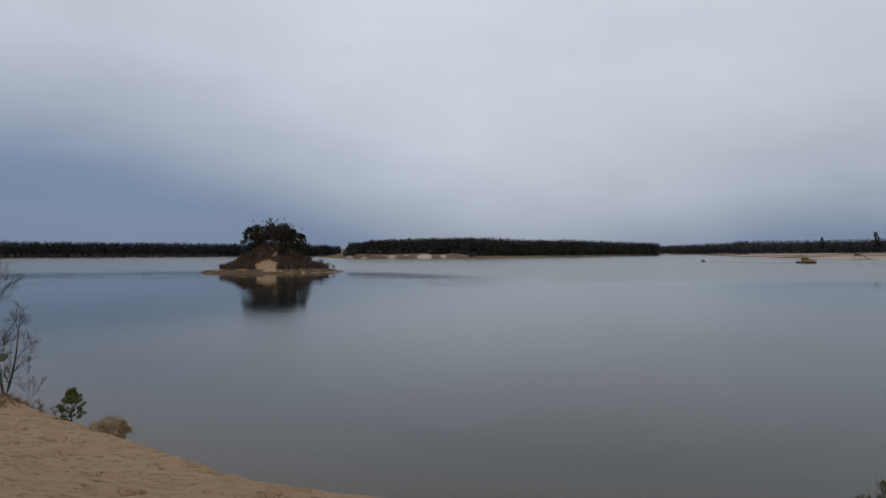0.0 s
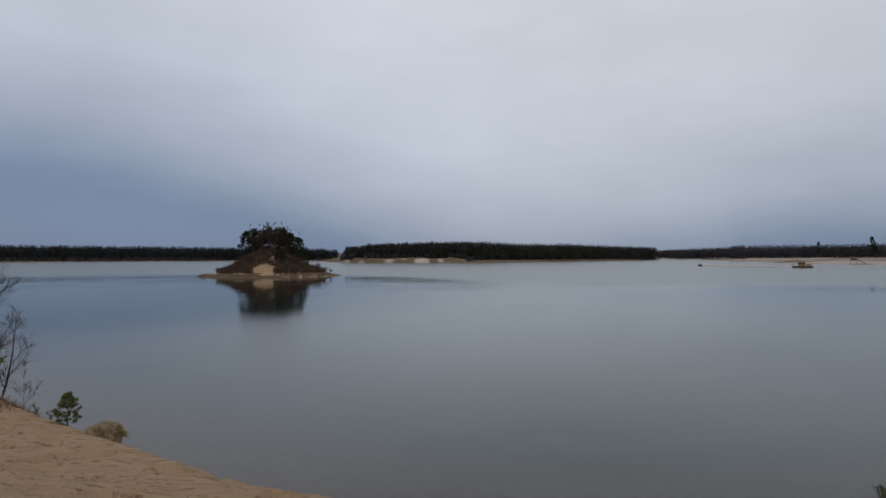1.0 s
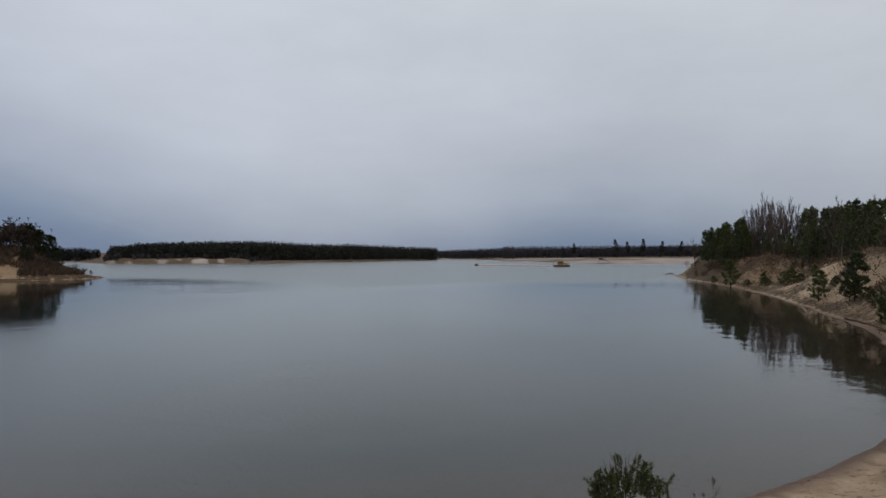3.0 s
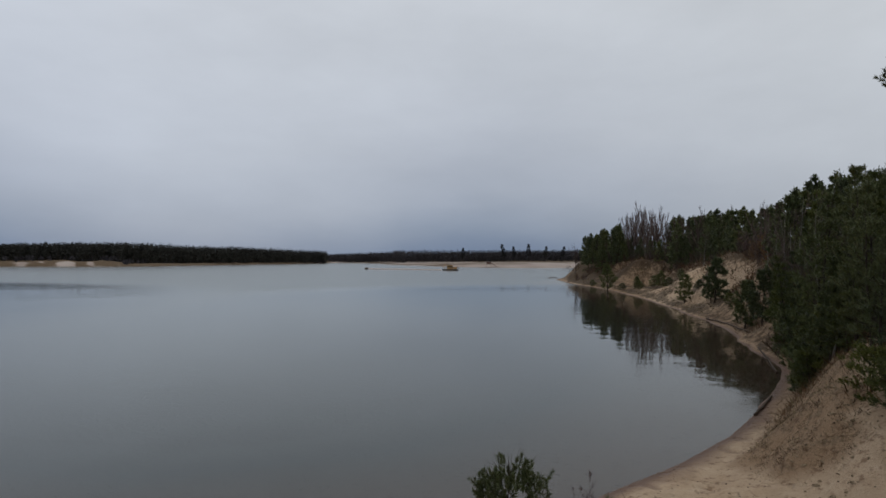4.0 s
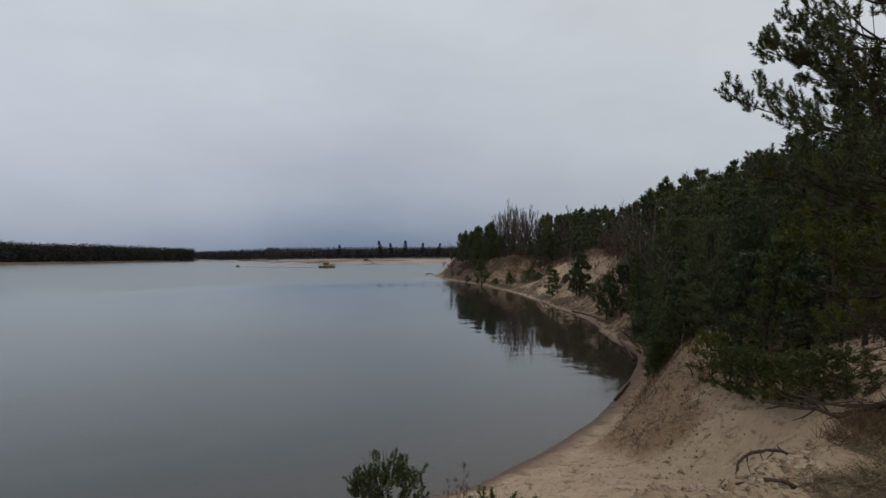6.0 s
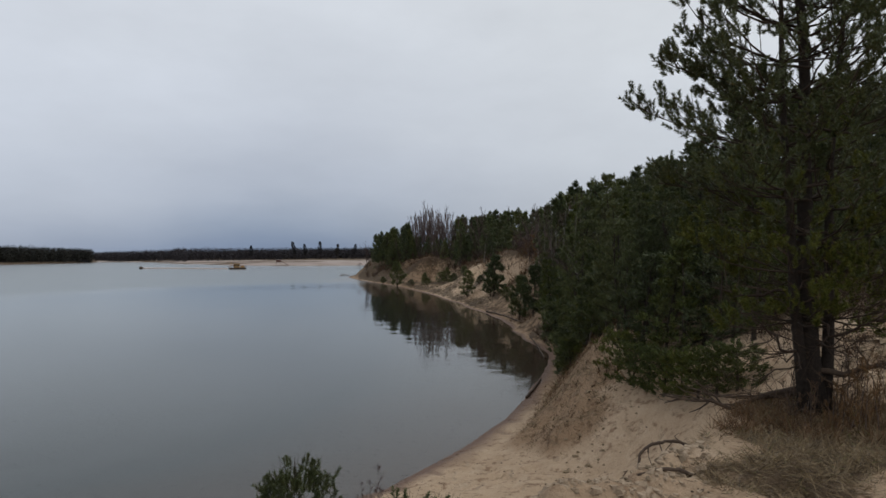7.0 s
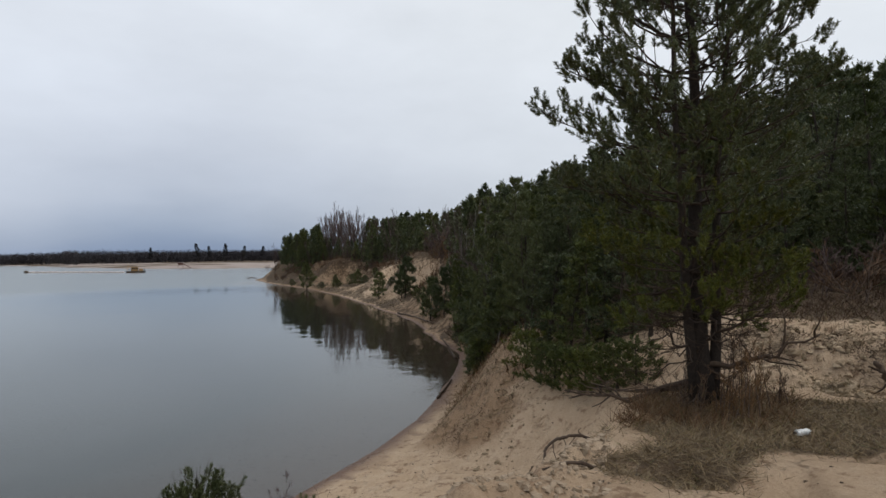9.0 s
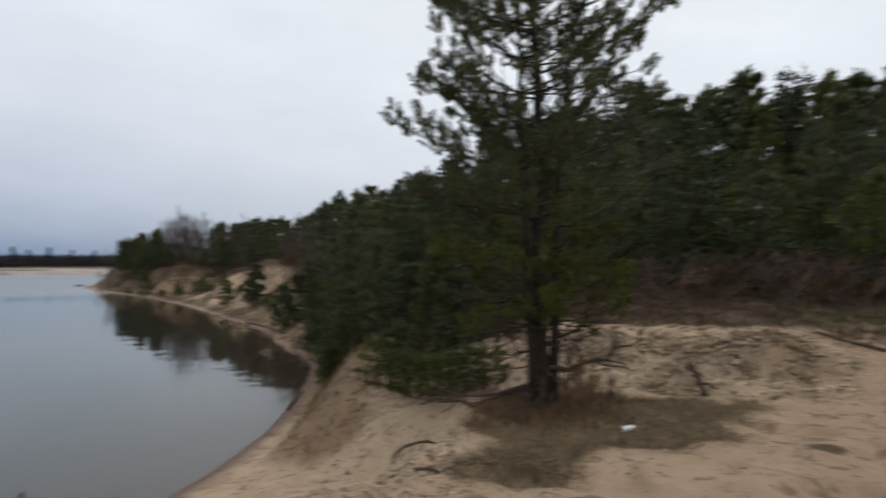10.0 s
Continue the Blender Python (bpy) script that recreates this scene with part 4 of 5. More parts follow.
n = 0
az = -39.2
while az > -63.5:
    e = edge_distance(az)
    if e:
        d, row = e + 0.5, 0
        gap = max(1.7, e * 0.018)
        while row < (6 if e < 55 else 8) and d < 165:
            pick = rng.uniform()
            kind = "pine"
            if row >= 1 and az > -57 and pick < (0.8 if -47.5 < az < -43.5 else 0.36):
                kind = "birch"
            elif row >= 1 and pick > (0.985 if az < -52 else 0.95):
                kind = "spruce"
            sand_face = -54.9 < az < -47 and row <= (2 if az < -51.5 else 0)
            if not (sand_face and pick < 0.8):
                plant(az + rng.normal() * 0.3, d + rng.uniform(-0.8, 0.8), n, kind, 0.6 if row == 0 else 0.8, 0.85 if row == 0 else 1.0)
            n += 1
            row += 1
            d += gap * rng.uniform(1.1, 1.7)
        az -= math.degrees(gap / e) * rng.uniform(0.75, 1.05)
    else:
        az -= 0.5
# pines crowding the cape's tip
for k in range(30):
    az = -39.7 - 4.0 * (k + rng.uniform()) / 30
    ds = np.linspace(110, 190, 160)
    ok = np.nonzero(inside(BANK, -np.sin(np.radians(az)) * ds, np.cos(np.radians(az)) * ds) > 0.4)[0]
    if len(ok):
        plant(az, float(ds[ok[0]]) + rng.uniform(0, 7), k, "pine", 0.74)
# a close stand at the head of the bay
for k in range(14):
    plant(-60.3 - 6.4 * (k + rng.uniform()) / 14, rng.uniform(19.5, 25), k, "pine", 0.62, 0.88)
# taller pines in the depth of the wood
for k in range(44):
    az = -47.5 - 17.0 * (k + rng.uniform()) / 44
    e = edge_distance(az)
    if e:
        plant(az, e + (rng.uniform(9, 24) if az > -58 else rng.uniform(12, 30)), k, "pine", 0.88)
# young pines filling the gaps under the cape's wood
for k in range(46):
    az = -43.2 - 14.0 * (k + rng.uniform()) / 46
    e = edge_distance(az)
    if e:
        plant(az, e + rng.uniform(1.5, 7) + (5.0 if -55 < az < -51 else 0.0), k, "pine", 0.45, 0.72)
# bare birches along the bay
for k in range(9):
    az = -54.3 - 4.6 * (k + rng.uniform()) / 9
    e = edge_distance(az)
    if e:
        plant(az, e + rng.uniform(0.3, 4.0), k, "birch", 0.6)
for k in range(9):
    plant(-64.2 - 5.4 * (k + rng.uniform()) / 9, rng.uniform(24, 33), k, "pine", 0.9, 1.02)
# the plantation behind the lone pine
for d0, d1, step_az, lo, hi in ((17.0, 18.6, 4.4, 0.5, 0.75), (19.5, 21.5, 4.0, 0.6, 0.9), (23, 26, 3.4, 0.82, 1.02), (28, 32, 2.8, 0.86, 1.03), (34, 40, 2.6, 0.86, 1.02)):
    az = -64.0
    while az > -111:
        plant(az + rng.normal() * 0.7, rng.uniform(d0, d1), n, "spruce" if rng.uniform() > (0.93 if d0 < 22 else 0.76) else "pine", lo, hi)
        n += 1
        az -= step_az * rng.uniform(0.75, 1.2)
for k in range(18):
    plant(-69 - 40 * (k + rng.uniform()) / 18, rng.uniform(42, 56), k, "pine", 0.76, 0.92)
for az, el, d in ((-59.6, 6.4, 47), (-60.4, 6.5, 44), (-58.3, 5.9, 55)):
    x, y, top = sight(az, el, d)
    tree("spruce_tree", spruces[0], PARTS_PINE, "slender dark spruce with a pointed top", "spruce tree", "spruces in the wood", (x, y, height(x, y)), az * 9, (top - height(x, y)) / 8.0)
for az, el, d in ((-50.0, 2.6, 88), (-54.7, 3.2, 60), (-58.6, 3.6, 36), (-61.3, 2.4, 27)):
    x, y, top = sight(az, el, d)
    tree("birch_tree", birches[int(-az) % 3], PARTS_BARE, "thin bare birch with a white trunk at the wood's edge", "birch tree", "birches in the wood", (x, y, height(x, y)), az * 5, (top - height(x, y)) / 8.0)
# young growth at the head of the sandy gully
low_pine = pine_meshes("low_pine", 88, 1.3, 0.03, 0.85, M_NEEDLE_YOUNG, shoot_len=0.13, needles=14, needle_len=0.075, width=0.016, step=0.2, per_whorl=6, dense=4.5, top_round=0.5, twigs=False, puff=5)
for az, d, s, k in ((-61.2, 17.4, 0.42, 1), (-62.4, 16.4, 0.42, 1), (-63.6, 15.8, 0.4, 1), (-64.8, 15.3, 0.42, 1), (-66.1, 14.9, 0.38, 1), (-67.4, 14.5, 0.42, 1), (-68.8, 14.1, 0.4, 1), (-70.3, 13.8, 0.38, 1),
                    (-63.2, 18.2, 0.9, 0), (-66.5, 17.0, 0.95, 1), (-69.0, 16.4, 0.9, 0), (-71.5, 15.5, 0.8, 1)):
    tree("young_pine", low_pine if s < 0.6 else small[k], PARTS_PINE, "low bright green young pine at the head of a sandy gully", "young pine", "young pines", on_ground(az, d, 0.03), az * 11, s * 2.1 if s < 0.6 else s, wide=1.3)
# low growth under the wood's edge
for k in range(34):
    az = -70 - 40 * (k + rng.uniform()) / 34
    tree("small_pine", small[k % 2], PARTS_PINE, "low dark pine under the edge of the wood", "small pine", "undergrowth pines", on_ground(az, rng.uniform(16.0, 21.0), 0.03), k * 77, rng.uniform(0.55, 1.0), wide=1.3)
for k in range(30):
    az = -55.6 - 5 * (k + rng.uniform()) / 30
    e = edge_distance(az)
    if e:
        tree("small_pine", small[k % 2], PARTS_PINE, "low dark pine on the bank above the waterline", "small pine", "undergrowth pines", on_ground(az, e + rng.uniform(-0.5, 2.5), 0.03), k * 77, rng.uniform(0.5, 1.05), wide=1.3)
# brown bushes along the cape and the bay's bank
brush = [bare_meshes("brush", 165 + k, 2.4, M_TWIG, 0.4, 4, 2, 4, 0.022, low=0.1, twig_mat=M_HEATH if k else M_PINK_TWIG) for k in range(2)]
for k in range(60):
    az = -40.5 - (12.0 * k / 40 if k < 40 else 12.0 + 2.9 * (k - 40) / 20) - 0.3 * rng.uniform()
    e = edge_distance(az)
    if e:
        tree("bare_bush", brush[k % 2], PARTS_BARE, "leafless brown bush at the top of the bank", "bush", "bushes on the bank", on_ground(az, e + rng.uniform(-2.2, 1.0), 0.05), k * 77, rng.uniform(0.5, 1.1) * (1.0 if k < 40 else 1.35))
for k in range(22):
    az = -38.9 - 2.6 * (k + rng.uniform()) / 22
    x, y = polar(az, rng.uniform(136, 168))
    if height(x, y) > 0.5:
        tree("bare_bush", brush[k % 2], PARTS_BARE, "leafless brown bush on the tip of a sandy cape", "bush", "bushes on the bank", (x, y, height(x, y) - 0.05), k * 77, rng.uniform(0.5, 0.95))
# small pines on the eroded sand face
face_pine = [pine_meshes("face_pine", 84 + k, 3.0, 0.25, 1.15, M_NEEDLE, shoot_len=0.24, needles=9, needle_len=0.16, width=0.045, step=0.3, per_whorl=6, dense=4.2, top_round=0.55, twigs=False, puff=5) for k in range(2)]
for az, d, h, k in ((-42.4, 113, 4.6, 0), (-48.5, 74.5, 3.2, 1), (-50.8, 67, 4.4, 0), (-50.5, 68, 3.2, 0), (-53.0, 51, 3.6, 0), (-44.8, 108, 2.0, 0), (-46.7, 100, 2.6, 0), (-54.2, 46, 3.7, 0)):
    tree("small_pine", face_pine[k], PARTS_PINE, "small green pine on the eroded sand face by the water", "small pine", "pines on the sand face", on_ground(az, d, 0.05), az * 13, h / 3.0, wide=1.0)


for az, d, s, k in ((-44.9, 104, 0.5, 0), (-46.2, 102, 0.6, 1), (-43.6, 109, 0.42, 1), (-47.3, 97, 0.5, 0), (-48.2, 88, 0.36, 1), (-49.6, 78, 0.4, 0), (-51.9, 62, 0.38, 1), (-41.2, 128, 0.45, 0)):
    tree("bush", face_pine[k], PARTS_PINE, "low dark evergreen bush on the eroded sand face", "bush", "evergreen bushes on the sand face", on_ground(az, d, 0.1), az * 13, s, wide=1.7)
# leafless brown thicket at the foot of the plantation
for k in range(26):
    az = -83 - 27 * (k + rng.uniform()) / 26
    tree("bare_bush", brush[k % 2], PARTS_BARE, "leafless brown bush under the plantation's edge", "bush", "bushes under the plantation", on_ground(az, rng.uniform(14.4, 17.0), 0.05), k * 77, rng.uniform(0.35, 0.75), wide=1.3)

# ---- dry grass, heath and litter ----
def tuft_stuff(name, label, category, spots, mat, count, length, width, spread, seed, flat=0.6):
    """Tufts of blades round many spots, as one mass."""
    g = np.random.default_rng(seed)
    spots = np.asarray(spots)
    n = len(spots) * count
    base = np.repeat(spots, count, axis=0) + np.stack([g.normal(size=n) * spread, g.normal(size=n) * spread, np.zeros(n)], -1)
    base[:, 2] = land(base[:, 0], base[:, 1])[0] - 0.01
    way = unit(np.stack([g.normal(size=n) * flat, g.normal(size=n) * flat, np.ones(n)], -1))
    v, f = blades(base, way, length * g.uniform(0.4, 1.2, n), np.full(n, width), g)
    ob = new(name, mesh_of(name, v, f, mat))
    return tagged(ob, label, category, kind="stuff")


def scatter(n, az0, az1, d0, d1, g, keep=None):
    a, d = np.radians(g.uniform(az0, az1, n)), np.sqrt(g.uniform(d0 * d0, d1 * d1, n))
    x, y = -np.sin(a) * d, np.cos(a) * d
    if keep is not None:
        k = keep(x, y)
        x, y = x[k], y[k]
    return np.stack([x, y, np.zeros(len(x))], -1)


g = np.random.default_rng(77)


def mound(x, y):
    """The grassy patch round the lone pine, with a ragged edge."""
    r = np.hypot((x - 7.5) / 2.15, (y - 1.3) / 1.65)
    return r + 0.9 * fbm(x, y, 0.9, 3, 91) < 0.95


tuft_stuff("dry_grass", "flattened dry straw-coloured grass round the lone pine", "grass", scatter(4200, -95, -60, 4.6, 10.2, g, mound), M_STRAW, 18, 0.15, 0.0075, 0.1, 1, 2.8)
tuft_stuff("dry_grass", "upright dry stalks and green blades in flattened grass", "grass", scatter(260, -95, -60, 5.2, 10.2, g, mound), M_STRAW, 7, 0.24, 0.007, 0.05, 21, 0.8)
tuft_stuff("dry_grass", "brown matted grass and twigs at the pine's foot", "grass", scatter(150, -82, -69, 7.2, 8.9, g), M_HEATH, 18, 0.28, 0.008, 0.1, 2, 0.9)
tuft_stuff("grass_tufts", "sparse straw tufts on an eroded sand scarp", "grass", scatter(130, -99, -74, 9.6, 13.5, g), M_STRAW, 14, 0.16, 0.009, 0.05, 3, 0.9)
tuft_stuff("heath", "low brown heath and bilberry under the pines", "undergrowth", scatter(1500, -110, -72, 11.6, 21, g, lambda x, y: inside(BANK, x, y) > 0.6), M_HEATH, 22, 0.2, 0.016, 0.18, 4, 1.0)
tuft_stuff("heath", "low brown undergrowth along the wooded bank", "undergrowth", scatter(1600, -64, -50, 16, 75, g, lambda x, y: (inside(BANK, x, y) > 0.3) & (inside(BANK, x, y) < 6)), M_HEATH, 14, 0.55, 0.035, 0.25, 5, 0.8)
tuft_stuff("heath", "brown scrub along the top of the sandy cape", "undergrowth", scatter(1500, -54, -38, 60, 160, g, lambda x, y: (inside(BANK, x, y) > -2.5) & (inside(BANK, x, y) < 8)), M_HEATH, 12, 0.8, 0.09, 0.5, 6, 0.8)
tuft_stuff("heath", "brown heath and grass in patches on the eroded sand face", "undergrowth", scatter(3600, -54.5, -38.5, 52, 150, g, lambda x, y: (inside(BANK, x, y) > -9) & (inside(BANK, x, y) < 1) & (inside(SHORE, x, y) > 2.0) & (vnoise(x, y, 7, 39) + 0.5 * vnoise(x, y, 2.5, 40) + 0.05 * inside(BANK, x, y) > -0.12)), M_HEATH, 9, 0.42, 0.07, 0.4, 16, 1.1)
tuft_stuff("dry_grass", "thin olive-brown grass along the foot of a sand face", "grass", scatter(1300, -55, -43, 48, 120, g, lambda x, y: (inside(SHORE, x, y) > 0.6) & (inside(SHORE, x, y) < 4.5) & (vnoise(x, y, 9, 42) > -0.15)), M_REED, 9, 0.3, 0.06, 0.4, 17, 0.9)
tuft_stuff("heath", "brown scrub and grass on a slumped bank by the water", "undergrowth", scatter(2000, -63, -52.5, 20, 58, g, lambda x, y: (inside(BANK, x, y) < 0.8) & (inside(SHORE, x, y) > 0.9) & (vnoise(x, y, 2.2, 47) > -0.2)), M_HEATH, 12, 0.34, 0.022, 0.25, 19, 0.9)
tuft_stuff("grass_tufts", "thin dry tufts on a steep sandy spit", "grass", scatter(2600, -63, -53, 14.5, 24, g, lambda x, y: inside(SPIT, x, y) > 0.0), M_STRAW, 6, 0.1, 0.011, 0.1, 7, 1.0)
tuft_stuff("heath", "dark little heath plants on a sandy spit", "undergrowth", scatter(120, -63, -54, 14.5, 22, g, lambda x, y: inside(SPIT, x, y) > 0.0), M_HEATH, 14, 0.16, 0.014, 0.05, 11, 0.9)
tuft_stuff("grass_tufts", "green and brown tufts at the edge of a sandy track", "grass", scatter(120, -108, -93, 12.2, 14.5, g), M_NEEDLE_YOUNG, 12, 0.2, 0.014, 0.06, 8, 0.8)


def debris(name, label, spots, size, mat, seed):
    """Many small chips and clods lying on the ground."""
    q = np.random.default_rng(seed)
    s = Soup()
    z = land(spots[:, 0], spots[:, 1])[0]
    for (px, py, _), pz in zip(spots, z):
        k = size * min(math.exp(q.normal() * 0.55 - 0.35), 1.7)
        a = np.arange(6) * 1.0472 + q.uniform(0, 1)
        low = np.stack([np.cos(a), np.sin(a), np.full(6, -0.5)], -1)
        top = np.stack([np.cos(a + 0.4) * 0.72, np.sin(a + 0.4) * 0.72, np.full(6, 0.35)], -1)
        v = (np.concatenate([low, top]) + q.normal(size=(12, 3)) * 0.17) * [1, q.uniform(0.5, 1), q.uniform(0.5, 1.0)]
        f = [[i, (i + 1) % 6, 6 + (i + 1) % 6, 6 + i] for i in range(6)] + [[6, 7, 8, 9], [9, 10, 11, 6]]
        c, w = math.cos(a[0] * 3), math.sin(a[0] * 3)
        s.add(v @ np.array([[c, -w, 0], [w, c, 0], [0, 0, 1]]) * k + [px, py, pz + k * 0.12], f)
    return tagged(new(name, s.mesh(name, mat)), label, "debris", kind="stuff")


def on_beach(x, y):
    return (inside(SHORE, x, y) > 0.15)


tuft_stuff("heath", "dark root mats hanging over a sand scarp's edge", "undergrowth", scatter(150, -97, -75, 10.5, 11.3, g), M_HEATH, 50, 0.09, 0.008, 0.1, 10, 1.2)
debris("sand_clods", "crumbled clods and pebbles on an eroded sand scarp", scatter(260, -99, -74, 9.2, 11.8, g), 0.06, M_STONE, 1)
tuft_stuff("heath", "dark roots and peat trailing down a sand scarp", "undergrowth", scatter(26, -91, -76, 10.4, 11.0, g, lambda x, y: vnoise(x, y, 0.8, 43) > -0.05), M_SCRUB, 50, 0.14, 0.011, 0.1, 18, 1.6)
debris("sand_clods", "pale lumps of sand fallen from a scarp", scatter(1900, -99, -74, 9.5, 11.3, g), 0.042, M_CLOD, 11)
debris("sand_clods", "pale crumbled sand lumps on the bluff's edge", scatter(1500, -68, -51, 4.4, 7.2, g), 0.034, M_CLOD, 12)
debris("bark_chips", "dark bark chips and cones strewn on sand", scatter(420, -66, -36, 6, 17, g, on_beach), 0.018, M_ROOT, 2)
debris("bark_chips", "dark debris strewn on a sand slope", scatter(380, 5, 36, 6, 20, g, on_beach), 0.016, M_STONE, 3)
debris("sand_clods", "crumbled sand lumps and bits of root on the bluff's edge", scatter(330, -68, -52, 4.4, 7.3, g), 0.03, M_STONE, 7)
debris("bark_chips", "chips and cones on a sandy track", scatter(260, -105, -62, 3.5, 9.5, g), 0.014, M_ROOT, 4)
debris("sand_clods", "lumps of soil on a steep sandy spit", scatter(260, -63, -56, 14, 21, g, on_beach), 0.045, M_STONE, 5)
debris("sand_clods", "stones and roots on the eroded sand face of a cape", scatter(420, -52, -39, 64, 140, g, lambda x, y: (inside(BANK, x, y) < 1) & (inside(SHORE, x, y) > 0.4)), 0.22, M_STONE, 6)


# ---- roots, drift, litter ----
def root(name, label, category, pts, r0, r1, seed, hairs=4):
    q = np.random.default_rng(seed)
    p = np.array(pts, float)
    t = np.linspace(0, len(p) - 1, 4 * len(p))
    fine = np.stack([np.interp(t, range(len(p)), p[:, k]) for k in range(3)], -1)
    for _ in range(2):
        fine[1:-1] = (fine[:-2] + 2 * fine[1:-1] + fine[2:]) / 4
    fine[1:-1] += q.normal(size=(len(fine) - 2, 3)) * r0 * 0.25
    o = fine[0].copy()
    ob = thing(name, label, category, at=o)
    s = Soup()
    s.add(*tube(fine - o, np.linspace(r0, r1, len(fine)) * q.uniform(0.85, 1.15, len(fine)), 7))
    part("stem", s.mesh("stem", M_ROOT, True), ob)
    for _ in range(hairs):
        a, d = along(fine - o, q.uniform(0.1, 0.95))
        h = Soup()
        h.add(*tube(bend(a, unit(d * 0.6 + q.normal(size=3) * 0.6 + [0, 0, -0.5]), q.uniform(0.12, 0.3), -0.3, 5, q, 0.25), np.linspace(r1 * 0.6, r1 * 0.2, 6), 4))
        part("rootlet", h.mesh("rootlet", M_ROOT), ob)
    return ob


root("tree_root", "thick dark root arching out of a sand bluff", "root", [sight(-66.8, -14.9, 7.0), sight(-65.6, -14.4, 7.0), sight(-64.4, -14.6, 6.9), sight(-63.2, -15.0, 6.75), sight(-62.6, -15.8, 6.6), sight(-62.5, -17.2, 6.5)], 0.017, 0.012, 1)
root("tree_root", "thin root lying along the bluff's edge", "root", [on_ground(-53.0, 4.9, -0.01), on_ground(-55.5, 5.05, -0.02), on_ground(-58.0, 5.2, -0.015), on_ground(-60.0, 5.35, -0.01)], 0.009, 0.013, 2, 2)
root("tree_root", "brown root breaking out of the sand", "root", [on_ground(-62.4, 5.5, 0.01), on_ground(-64.2, 5.6, -0.04), on_ground(-66.0, 5.75, -0.05), on_ground(-67.3, 5.9, 0.03)], 0.014, 0.018, 3, 3)
for k in range(12):
    a0, d0 = -54.5 - 1.05 * k, 4.9 + 0.13 * k + 0.18 * (k % 3)
    root("tree_root", "thin bare root hanging from the sand bluff", "root", [on_ground(a0, d0, 0.01), on_ground(a0 + 0.7, d0 + 0.1, -0.03), on_ground(a0 + 1.5, d0 + 0.12, -0.015), on_ground(a0 + 2.4, d0 + 0.25, 0.02)], 0.011, 0.006, 30 + k, 3)
root("root_stub", "short upright root stub on the bluff", "root", [on_ground(-61.2, 5.75, 0.05), on_ground(-61.3, 5.77, -0.05), on_ground(-61.4, 5.75, -0.13)], 0.035, 0.02, 4, 2)
root("root_stub", "twisted upright root at the sandy track", "root", [on_ground(-88.3, 9.8, 0.05), on_ground(-88.0, 9.8, -0.15), on_ground(-87.5, 9.85, -0.3), on_ground(-87.0, 9.9, -0.42)], 0.05, 0.03, 5, 5)
root("driftwood_log", "pale driftwood log at the waterline", "driftwood", [on_ground(-53.6, 23.6, -0.05), on_ground(-54.3, 25.2, -0.05), on_ground(-54.8, 27.0, -0.05)], 0.05, 0.035, 6, 0)
root("driftwood_log", "thin branch washed up on the bank", "driftwood", [on_ground(-55.2, 33, -0.06), on_ground(-54.6, 37, -0.08), on_ground(-53.9, 41, -0.06)], 0.06, 0.04, 7, 2)
root("driftwood_log", "dark branch lying by the water", "driftwood", [on_ground(-50.2, 60, -0.1), on_ground(-51.6, 55, -0.12), on_ground(-53.2, 48, -0.1)], 0.09, 0.05, 8, 3)
x, y = polar(-37.9, 186)
root("driftwood_log", "dark snag lying in the shallows off the cape", "driftwood", [(x - 1.8, y, 0.0), (x - 0.5, y, 0.25), (x + 0.8, y, 0.12), (x + 1.6, y, -0.1)], 0.16, 0.09, 9, 2)
root("driftwood_log", "grey branch in the sand track", "driftwood", [on_ground(-100.5, 11.5, -0.02), on_ground(-98, 11.6, -0.04), on_ground(-96, 11.9, -0.02)], 0.03, 0.02, 10, 2)

x, y, z = on_ground(-82.2, 7.2)
bottle = thing("plastic_bottle", "crumpled white plastic bottle lying in dry grass", "litter", at=(x, y, z + 0.05), turn=-38)
bm = bmesh.new()
bmesh.ops.create_cone(bm, cap_ends=True, segments=12, radius1=0.029, radius2=0.026, depth=0.16)
bmesh.ops.subdivide_edges(bm, edges=[e for e in bm.edges if abs(e.verts[0].co.z - e.verts[1].co.z) > 0.1], cuts=4)
for v in bm.verts:
    v.co += Vector((noise.noise(v.co * 30), noise.noise(v.co * 30 + Vector((5, 0, 0))), 0)) * 0.012
bmesh.ops.rotate(bm, matrix=Matrix.Rotation(radians(90), 3, "Y"), verts=bm.verts)
bm_part("body", bm, M_LITTER, bottle)
bm = bmesh.new()
bmesh.ops.create_cone(bm, cap_ends=True, segments=10, radius1=0.014, radius2=0.014, depth=0.03)
bmesh.ops.rotate(bm, matrix=Matrix.Rotation(radians(90), 3, "Y"), verts=bm.verts)
bmesh.ops.translate(bm, vec=(-0.09, 0, 0), verts=bm.verts)
bm_part("cap", bm, M_HULL, bottle, "dark screw cap")

